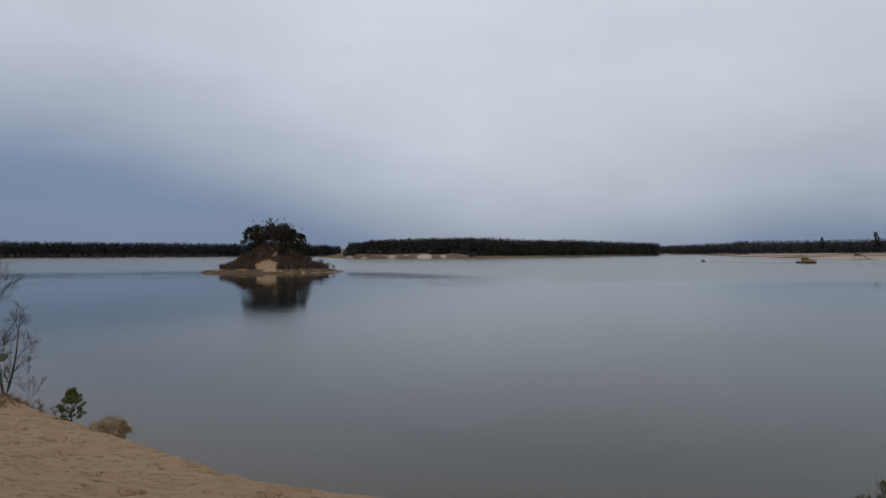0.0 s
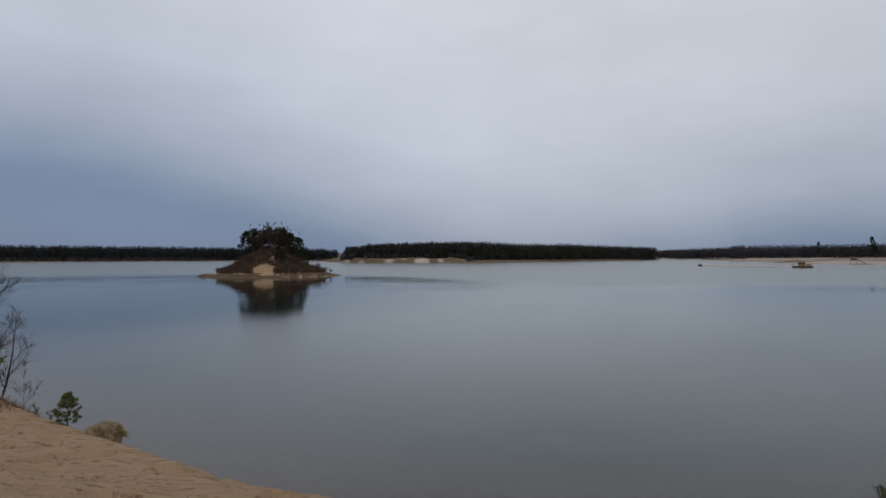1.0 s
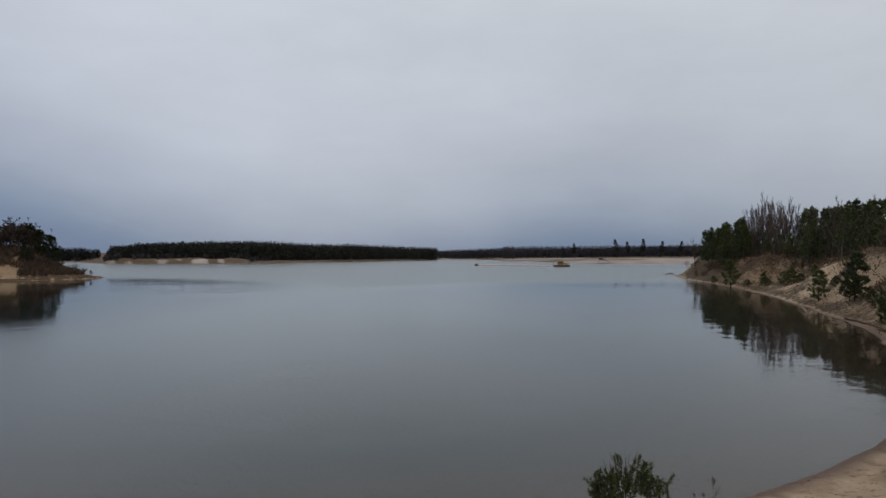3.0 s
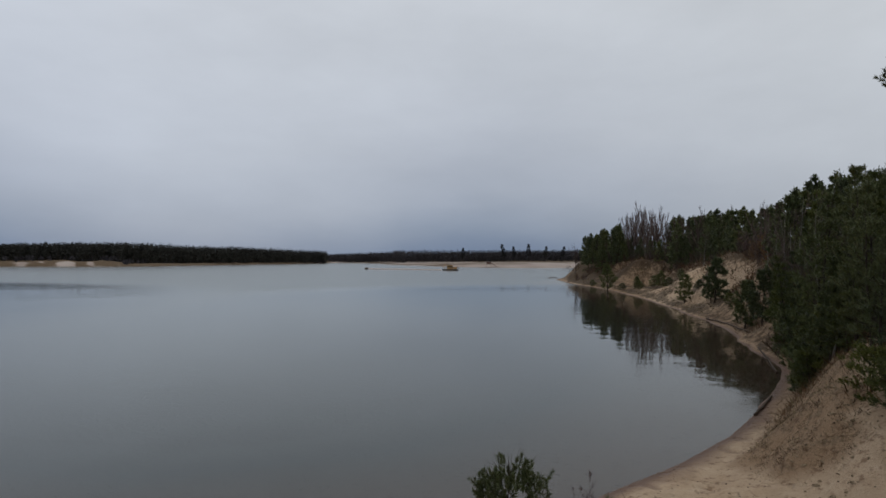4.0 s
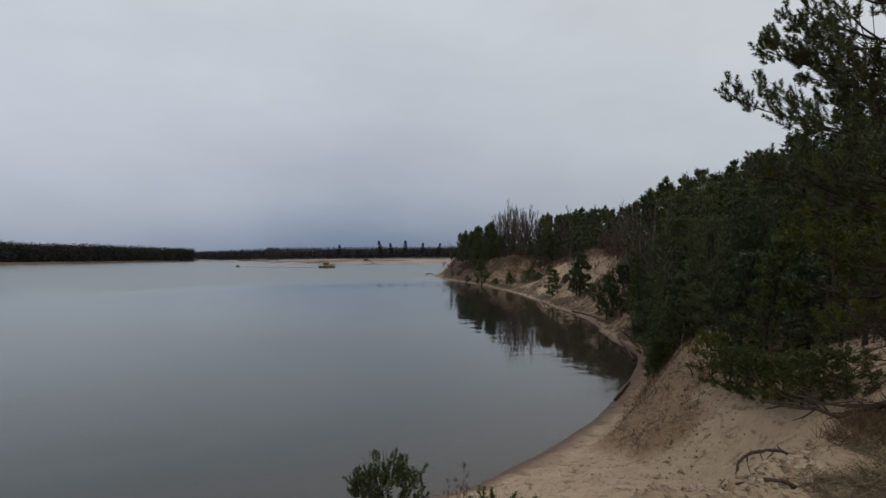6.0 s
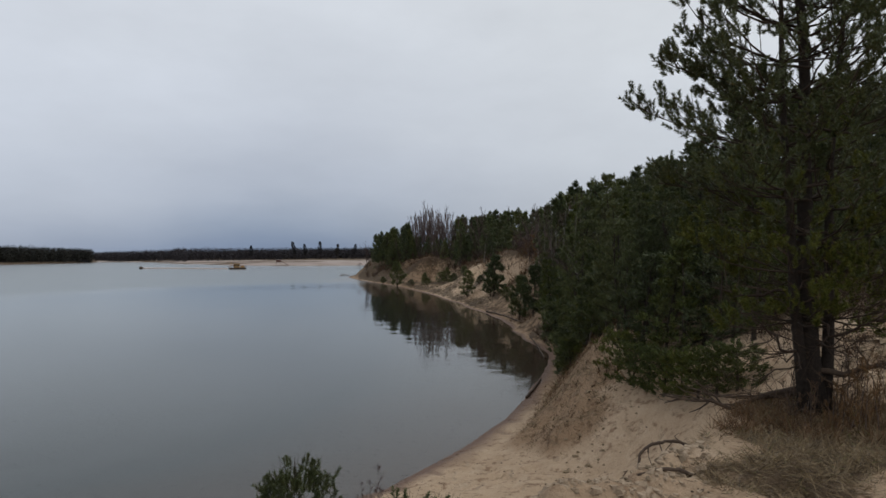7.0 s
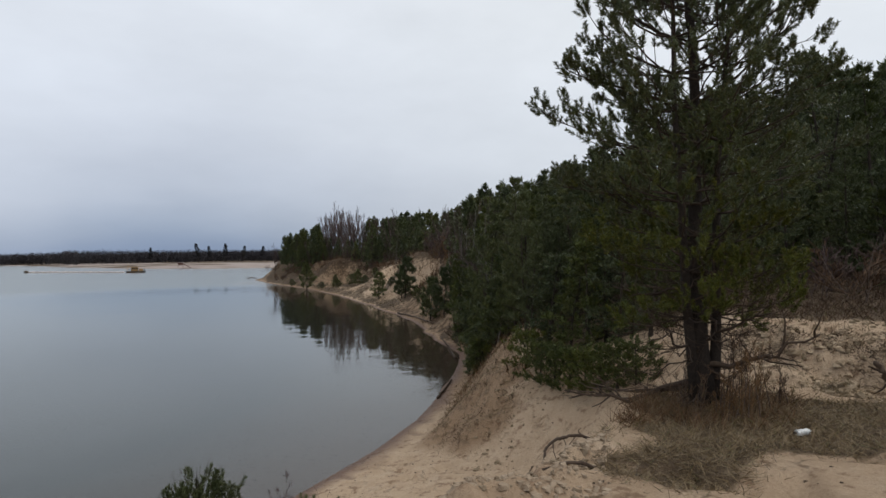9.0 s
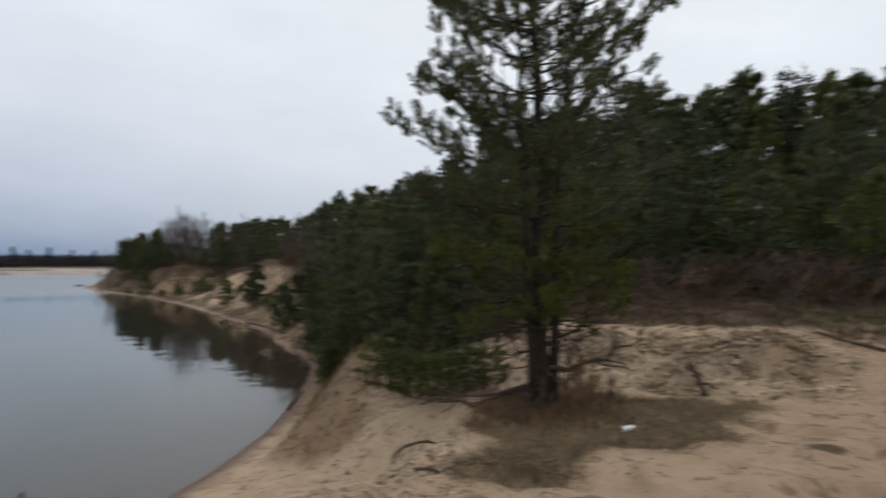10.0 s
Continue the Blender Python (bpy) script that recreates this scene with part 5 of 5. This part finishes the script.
# bare twigs at the waterline
thicket = [bare_meshes("shrub", 130 + k, 1.0, M_TWIG, 0.3, st, 3, 7 - 2 * k, 0.0024 + 0.0016 * k, trunk_r=0.006 + 0.003 * k, low=0.1, fan=0.7, twig_mat=M_HEATH if k else M_PINK_TWIG) for k, st in enumerate((1, 4))]
for az, d, h in ((-41.0, 12.4, 1.0), (-40.2, 12.5, 0.7), (-39.5, 12.8, 0.6)):
    tree("bare_sapling", thicket[0], PARTS_BARE, "thin reddish bare sapling on the beach", "sapling", "saplings on the beach", on_ground(az, d), az * 17, h)
for az, d, h in ((-78.0, 7.9, 0.8), (-79.6, 8.1, 0.75), (-73.8, 8.2, 0.7), (-76.8, 7.7, 0.65), (-81.0, 8.4, 0.6), (-77.6, 8.3, 1.0), (-78.8, 7.7, 0.85), (-75.0, 7.8, 0.6)):
    tree("bare_bush", thicket[1], PARTS_BARE, "tangled leafless brown bush at the pine's foot", "bush", "bushes round the pine", on_ground(az, d), az * 17, h)

# ---- the western beach ----
alder = bare_meshes("shore_alder", 141, 5.2, M_DARK_TWIG, 0.3, 2, 3, 9, 0.006, trunk_r=0.06, low=0.15, fan=0.8, twig_mat=M_DARK_TWIG)
tree("bare_tree", alder, PARTS_BARE, "leafless dark shore tree leaning over the water", "tree", "trees on the western beach", on_ground(33.6, 24.6), 20, 0.74)
tree("bare_tree", alder, PARTS_BARE, "leafless dark shore tree by the water", "tree", "trees on the western beach", on_ground(35.2, 24.2), 200, 0.85)
tree("small_pine", small[0], PARTS_PINE, "dark small pine beside a bare shore tree", "small pine", "", on_ground(35.9, 22.8), 10, 1.15)
tree("bare_sapling", thicket[0], PARTS_BARE, "leafless sapling on the western beach", "sapling", "", on_ground(32.1, 21.9), 10, 1.5)
tree("young_pine", face_pine[0], PARTS_PINE, "little pine at the edge of a sandy beach", "young pine", "young pines", on_ground(29.3, 19.4), 30, 0.31, wide=1.1)
for az, d, h in ((31.3, 21.2, 0.5), (30.4, 20.4, 0.4)):
    tree("bare_bush", thicket[1], PARTS_BARE, "low tangle of dead brown twigs on a sandy beach", "bush", "dead brush on the beach", on_ground(az, d, 0.03), az * 17, h, wide=1.9)
tuft_stuff("dry_grass", "dark matted grass under a bare tree on the beach", "grass", scatter(46, 30.8, 36, 21.0, 24.6, g, on_beach), M_HEATH, 22, 0.3, 0.016, 0.2, 9, 0.9)

x, y, z = on_ground(26.7, 17.9)
sod = thing("turf_clump", "block of slumped turf with dry grass at the waterline", "turf clump", at=(x, y, z))
bm = bmesh.new()
bmesh.ops.create_icosphere(bm, subdivisions=4, radius=0.5)
for v in bm.verts:
    c = v.co
    n3 = noise.fractal(c * 3, 1.0, 2.0, 4)
    v.co = Vector((c.x * 0.85, c.y * 0.6, max(c.z * 0.6, -0.25) + 0.15)) * (1 + 0.3 * n3)
bm_part("soil", bm, M_STONE, sod, "crumbling brown soil")
gg = np.random.default_rng(12)
out = gg.normal(size=(1600, 3))
out[:, 2] = np.abs(out[:, 2])
out = unit(out)
v, f = blades(out * [0.4, 0.28, 0.3] + [0, 0, 0.12], unit(out + gg.normal(size=(1600, 3)) * 0.5 + [0, 0, -0.45]), gg.uniform(0.06, 0.2, 1600), np.full(1600, 0.014), gg)
part("grass", mesh_of("turf_grass", v, f, M_STRAW), sod, "dry straw-coloured grass")

# ---- the island ----
IX, IY = polar(14.4, 168)
ic, isn = math.cos(radians(14.4)), math.sin(radians(14.4))


def island_height(u, w):
    """u across, w away, from the island's middle."""
    r = np.hypot(u / 17.6, w / 12)
    body = 5.0 * np.exp(-((u + 0.3) / 7.4) ** 2 - (w / 5.8) ** 2) + 1.6 * np.exp(-(u / 11.5) ** 2 - (w / 8) ** 2)
    rim = 0.2 * smooth(1.05, 0.9, r) + 0.3 * fbm(u, w, 4, 3, 7) * smooth(1, 0.8, r)
    cut = 1.6 * np.exp(-((u + 2.5) / 3.0) ** 2 - ((w + 5.5) / 2.6) ** 2)
    return body * smooth(1.1, 0.75, r) - cut * smooth(1.0, 0.85, r) + rim - 1.2 * smooth(0.93, 1.12, r)


uu, ww = np.meshgrid(np.linspace(-22, 22, 130), np.linspace(-16, 16, 100), indexing="ij")
zz = island_height(uu, ww)
isl = thing("island", "small steep sandy island with brown scrub", "island", at=(IX, IY, 0), turn=14.4, kind="structure")
idx = np.arange(uu.size).reshape(uu.shape)
quads = np.stack([idx[:-1, :-1], idx[1:, :-1], idx[1:, 1:], idx[:-1, 1:]], -1).reshape(-1, 4)
im = mesh_of("island_ground", np.stack([uu, ww, zz], -1).reshape(-1, 3), quads, M_GROUND, True)
sandy = np.exp(-((uu + 1.6) / 3.1) ** 2 - ((ww + 7.4) / 3.2) ** 2) * 0.85 + 1.8 * fbm(uu, ww, 2.6, 3, 17)
lit = np.clip(smooth(-0.1, 0.12, zz) * 1.1 - sandy, 0, 1.3)
ia = im.attributes.new("litter", "FLOAT", "POINT")
ia.data.foreach_set("value", lit.ravel().astype(np.float32))
ia = im.attributes.new("loam", "FLOAT", "POINT")
ia.data.foreach_set("value", np.full(uu.size, 0.9, np.float32))
part("island_ground", im, isl)


def on_island(u, w):
    return (IX + u * ic - w * isn, IY + u * isn + w * ic, float(island_height(np.array([u]), np.array([w]))[0]) - 0.05)


isle_pine = [pine_meshes("isle_pine", 150 + k, 5.5, b, 1.9, M_SPRUCE, shoot_len=0.34, needles=11, needle_len=0.24, width=0.06, step=0.55, per_whorl=5, dense=2.3, top_round=0.45, limb_sides=3, twigs=False) for k, b in enumerate((1.6, 0.6))]
isle_bare = [bare_meshes("isle_bush", 160 + k, 5.0, M_TWIG, 0.32, 4, 2, 8, 0.04, low=0.12, twig_mat=M_DARK_TWIG) for k in range(2)]
for u, w, h, k in ((-6.3, 0, 5.4, 0), (-5.6, 1.5, 5.8, 0), (-4.6, -0.5, 4.8, 1), (5.2, 0, 4.8, 0), (6.3, -0.8, 5.0, 1), (7.2, 0.5, 5.2, 1), (4.0, -1.5, 4.6, 1), (3.0, 1.5, 5.0, 0), (-1.0, 2, 5.0, 0), (1.2, 2.5, 5.0, 0), (8.0, 1, 3.6, 1), (1.5, -4.2, 2.8, 1), (2.4, -4.6, 2.6, 1), (4.6, 0.6, 4.9, 0), (-3.6, 0.8, 5.0, 0), (2.4, -0.4, 5.0, 0)):
    tree("pine_tree", isle_pine[k], PARTS_PINE, "dark pine on top of the small island", "pine tree", "trees on the island", on_island(u, w), u * 40, h * 1.24 / 5.5)
for u, w, h in ((-3.2, 0.5, 5.2), (-1.8, -0.6, 5.6), (-0.5, 0.5, 6.0), (0.8, -0.5, 5.8), (2.2, 0.3, 5.4), (3.6, 0.8, 5.0), (-2.5, 2, 5.4), (1.5, 1.5, 5.8), (-1.4, 0.8, 6.3), (0.2, -1.2, 6.3), (1.2, 0.6, 6.4), (-0.2, 1.6, 6.6), (2.8, -0.8, 5.9), (-2.4, -0.4, 5.9), (4.4, -0.2, 5.4), (-4.2, 0.6, 5.2), (-7.5, -1, 2.2), (8.6, -1.5, 2.4), (10.5, -1.0, 1.8), (13.0, -0.5, 1.9), (14.5, 0.5, 1.5), (-12.5, 0, 1.9), (-8.5, -2.5, 1.8), (6.0, -3.5, 2.0), (4.5, -4.5, 1.8), (-5.2, -3.0, 1.8), (11.5, 1, 2.3)):
    tree("bare_bush", isle_bare[int(abs(u) * 3) % 2], PARTS_BARE, "leafless brown bush on the small island", "bush", "bushes on the island", on_island(u, w), u * 70, h * 1.17 / 5.0)


def island_tufts(name, label, n, mat, size, seed, keep):
    q = np.random.default_rng(seed)
    u, w = q.uniform(-19, 19, n), q.uniform(-12, 12, n)
    z = island_height(u, w)
    k = keep(u, w, z)
    u, w, z = np.repeat(u[k], 10), np.repeat(w[k], 10), np.repeat(z[k], 10)
    m = len(u)
    base = np.stack([u + q.normal(size=m) * 0.25, w + q.normal(size=m) * 0.25, z - 0.05], -1)
    v, f = blades(base, unit(np.stack([q.normal(size=m) * 0.5, q.normal(size=m) * 0.5, np.ones(m)], -1)), size * q.uniform(0.4, 1.2, m), np.full(m, 0.13), q)
    ob = new(name, mesh_of(name, v, f, mat))
    ob.matrix_basis = pose(IX, IY, 0, 0, 0, 14.4)
    tagged(ob, label, "undergrowth", kind="stuff")


island_tufts("scrub", "brown leafless scrub on the island's slopes", 6800, M_SCRUB, 1.15, 3, lambda u, w, z: (z > 0.9) & (np.hypot((u + 1.6 + 0.3 * z) / 2.8, (w + 7.6) / 3.7) > 1))
island_tufts("reeds", "pale dry reeds round the island's shore", 1500, M_REED, 0.38, 4, lambda u, w, z: (z > -0.1) & (z < 0.4) & (np.abs(u + 2) > 12 + 2 * np.sin(w)) & (u < 15))

# ---- far shores ----
def far_woods(name, label, rows, seed, mat, per=190, size=0.95, trunks=True):
    """A distant wood: each row is bearing from, bearing to, distance from, to, height from, to, number."""
    q = np.random.default_rng(seed)
    vs, fs, n0 = [], [], 0
    tr = Soup()
    for a0, a1, d0, d1, h0, h1, num in rows:
        for i in range(num):
            t = (i + q.uniform()) / num
            az, d = a0 + (a1 - a0) * t, d0 + (d1 - d0) * t + q.uniform(0, 45)
            x, y = polar(az, d)
            z = max(height(x, y), 0.3)
            h = (h0 + (h1 - h0) * t) * q.uniform(0.95, 1.02) - z
            if q.uniform() < 0.03:
                h *= 1.07
            # leaf clumps near the crown's skin, over a dense inner mass of larger ones
            c = unit(q.normal(size=(per, 3))) * q.uniform(0.55, 1.0, (per, 1))
            rad = h * q.uniform(0.2, 0.27)
            zz = c[:, 2] * 0.5 + 0.49
            cen = np.stack([c[:, 0] * rad * (1.25 - 0.45 * zz), c[:, 1] * rad, zz * h], -1) + [x, y, z]
            turn = q.uniform(0, 6.283, (per, 1)) + np.array([0, 2.094, 4.189])
            e1 = unit(q.normal(size=(per, 3)))
            e2 = unit(np.cross(e1, q.normal(size=(per, 3))))
            big = np.where(np.arange(per) % 3 == 0, 0.5 * smooth(0.92, 0.55, zz) + 0.5, 0.5)
            tri = cen[:, None] + (np.cos(turn)[..., None] * e1[:, None] + np.sin(turn)[..., None] * e2[:, None]) * (size * big)[:, None, None]
            vs.append(tri.reshape(-1, 3))
            if trunks:
                tr.add(*tube([(x, y, z - 0.3), (x, y, z + h * 0.8)], [0.2, 0.06], 3))
    v = np.concatenate(vs)
    f = np.arange(len(v)).reshape(-1, 3)
    ob = tagged(new(name, mesh_of(name, v, f, mat)), label, "far wood", kind="stuff")
    if trunks:
        part("trunks", tr.mesh("trunks", M_BARK), ob)
    return ob


far_woods("far_wood", "long dark wood along the distant western shore", [(38, 24, 620, 650, 15.5, 15, 110), (24, 9, 650, 650, 15, 12, 110), (38, 10, 680, 690, 15.5, 14, 150)], 1, M_FAR_PINE)
far_woods("far_wood", "dark pine wood on a low headland across the lake", [(8.2, 5, 474, 466, 12.0, 14.5, 30), (5, -2, 466, 462, 14.8, 16.2, 70), (-2, -10, 462, 562, 16.2, 15.5, 80), (-10, -18.2, 562, 752, 16.5, 15.5, 90),
                        (6.5, -2, 500, 490, 14.5, 16.8, 80), (-2, -18.2, 490, 775, 17.2, 15.5, 150)], 2, M_FAR_PINE)
far_woods("far_wood", "far mixed wood behind pale sand flats", [(-18.4, -25, 930, 860, 13.0, 18.5, 80), (-24, -50, 800, 700, 17.5, 18, 290), (-18.4, -50, 960, 760, 13.5, 18.5, 290)], 3, M_FAR_BARE)
far_woods("far_scrub", "low brown scrub below the headland wood", [(-2.2, -18, 451, 748, 4.5, 4.5, 170), (8.6, -2.2, 459, 452, 6.5, 6.5, 90), (36, 10, 600, 640, 4.0, 3.5, 150)], 4, M_FAR_BARE, 20, 1.4, False)

# single tall pines over the far wood
tall = pine_meshes("far_tall_pine", 170, 18.0, 6.0, 2.4, M_FAR_PINE, shoot_len=0.9, needles=6, needle_len=0.8, width=0.3, step=1.4, per_whorl=5, dense=1.2, top_round=0.4, limb_sides=3)
for az, el in ((-33.65, 1.4), (-34.55, 1.2), (-35.75, 1.42), (-37.15, 1.22), (-38.6, 1.2), (-30.1, 1.05)):
    x, y, top = sight(az, el, 690)
    z = height(x, y)
    tree("pine_tree", tall, PARTS_PINE, "tall thin pine standing above a far wood", "pine tree", "tall far pines", (x, y, z), az * 31, (top - z) / 18.0)

# ---- dredger with its floating pipe ----
DX, DY = polar(-29.0, 303)
dredger = thing("dredger", "small yellow sand dredger afloat on the lake", "dredger", at=(DX, DY, 0), turn=-29)
bm = box_bm(7.6, 3.2, 0.9, (0, 0, 0.25), 0.12)
for v in bm.verts:
    if v.co.z < 0.1:
        v.co.x *= 0.9
bm_part("hull", bm, M_HULL, dredger, "dark rusty hull")
house = bm_part("deckhouse", box_bm(2.7, 2.4, 1.6, (-0.4, 0, 1.5), 0.08), M_YELLOW, dredger, "yellow painted deckhouse")
bm_part("roof", box_bm(2.9, 2.6, 0.12, (-0.4, 0, 2.36), 0.03), M_YELLOW, house)
for k in range(3):
    bm_part("window", box_bm(0.55, 0.06, 0.55, (-1.2 + k * 0.8, -1.21, 1.8), 0.01), M_PANE, house, "dark window pane")
bm_part("engine_cover", box_bm(1.7, 2.0, 0.95, (2.0, 0, 1.17), 0.1), M_YELLOW, dredger, "low yellow engine cover")
s = Soup()
for sx in (-1, 1):
    s.add(*tube([(-3.2, sx * 1.1, 0.6), (-2.6, 0, 3.0)], [0.09, 0.08], 6))
s.add(*tube([(-2.6, 0, 3.0), (-3.9, 0, 1.2)], [0.06, 0.05], 6))
part("gantry", s.mesh("gantry", M_YELLOW), dredger, "yellow steel gantry")
s = Soup()
s.add(*tube([(3.3, 0, 0.6), (3.3, 0, 2.5)], [0.05, 0.03], 6))
part("mast", s.mesh("mast", M_HULL), dredger)
for sy in (-1.5, 1.5):
    rail = Soup()
    rail.add(*tube([(-3.6, sy, 1.5), (3.6, sy, 1.5)], [0.025, 0.025], 4))
    for k in range(7):
        rail.add(*tube([(-3.6 + 1.2 * k, sy, 0.65), (-3.6 + 1.2 * k, sy, 1.5)], [0.022, 0.022], 4))
    part("railing", rail.mesh("railing", M_HULL), dredger)

p0, p1 = np.array([*polar(-28.2, 306), 0.12]), np.array([*polar(-21.8, 335), 0.12])
t = np.linspace(0, 1, 40)[:, None]
line = p0 + (p1 - p0) * t + np.array([0.3, 0.9, 0]) * 5 * np.sin(t * 3.1)
pipe = thing("floating_pipeline", "long pale floating dredge pipe on the lake", "pipeline", at=tuple(p0))
s = Soup()
s.add(*tube(line - p0, [0.3] * 40, 8))
part("pipe", s.mesh("pipe", M_PIPE, True), pipe)
fl = Soup()
fl.add(*tube([(-0.7, 0, 0), (-0.55, 0, 0), (0.55, 0, 0), (0.7, 0, 0)], [0.25, 0.46, 0.46, 0.25], 10))
float_mesh = fl.mesh("float", M_PIPE, True)
for k in range(1, 40, 2):
    ob = part("float", float_mesh, pipe)
    ob.matrix_basis = pose(*(line[k] - p0), 0, 0, -25)
x, y = p1[:2]
buoy = thing("mooring_buoy", "dark mooring float at the end of the pipe", "buoy", at=(x - 0.9, y, 0))
s = Soup()
s.add(*tube([(0, 0, -0.4), (0, 0, 0.2), (0, 0, 0.7), (0, 0, 0.95)], [0.8, 1.0, 0.8, 0.25], 12))
part("body", s.mesh("body", M_HULL, True), buoy)
s = Soup()
s.add(*tube([(0, 0, 0.9), (0, 0, 1.4)], [0.08, 0.08], 6))
part("post", s.mesh("post", M_HULL), buoy)

# sand plant on the far flats
x, y = polar(-32.3, 428)
z = height(x, y)
plantx = thing("screening_tower", "reddish steel sand screening tower on the far shore", "machine", at=(x, y, z), turn=-32)
plantx.matrix_basis = plantx.matrix_basis @ Matrix.Scale(0.68, 4)
for sx in (-2.2, 2.2):
    for sy in (-1.5, 1.5):
        s = Soup()
        s.add(*tube([(sx, sy, -0.3), (sx * 0.9, sy, 3.4)], [0.2, 0.18], 6))
        part("leg", s.mesh("leg", M_RUST), plantx)
bm = box_bm(5.0, 3.6, 2.2, (0, 0, 4.4), 0.1)
for v in bm.verts:
    if v.co.z < 4:
        v.co.x *= 0.7
bm_part("hopper", bm, M_RUST, plantx)
bm_part("roof", box_bm(5.4, 3.9, 0.25, (0, 0, 5.7), 0.05), M_PIPE, plantx, "pale roof")
s = Soup()
s.add(*tube([(2.0, 0, 4.5), (9.0, 0, 0.4)], [0.35, 0.35], 6))
part("conveyor", s.mesh("conveyor", M_RUST), plantx)
bpy.context.view_layer.update()
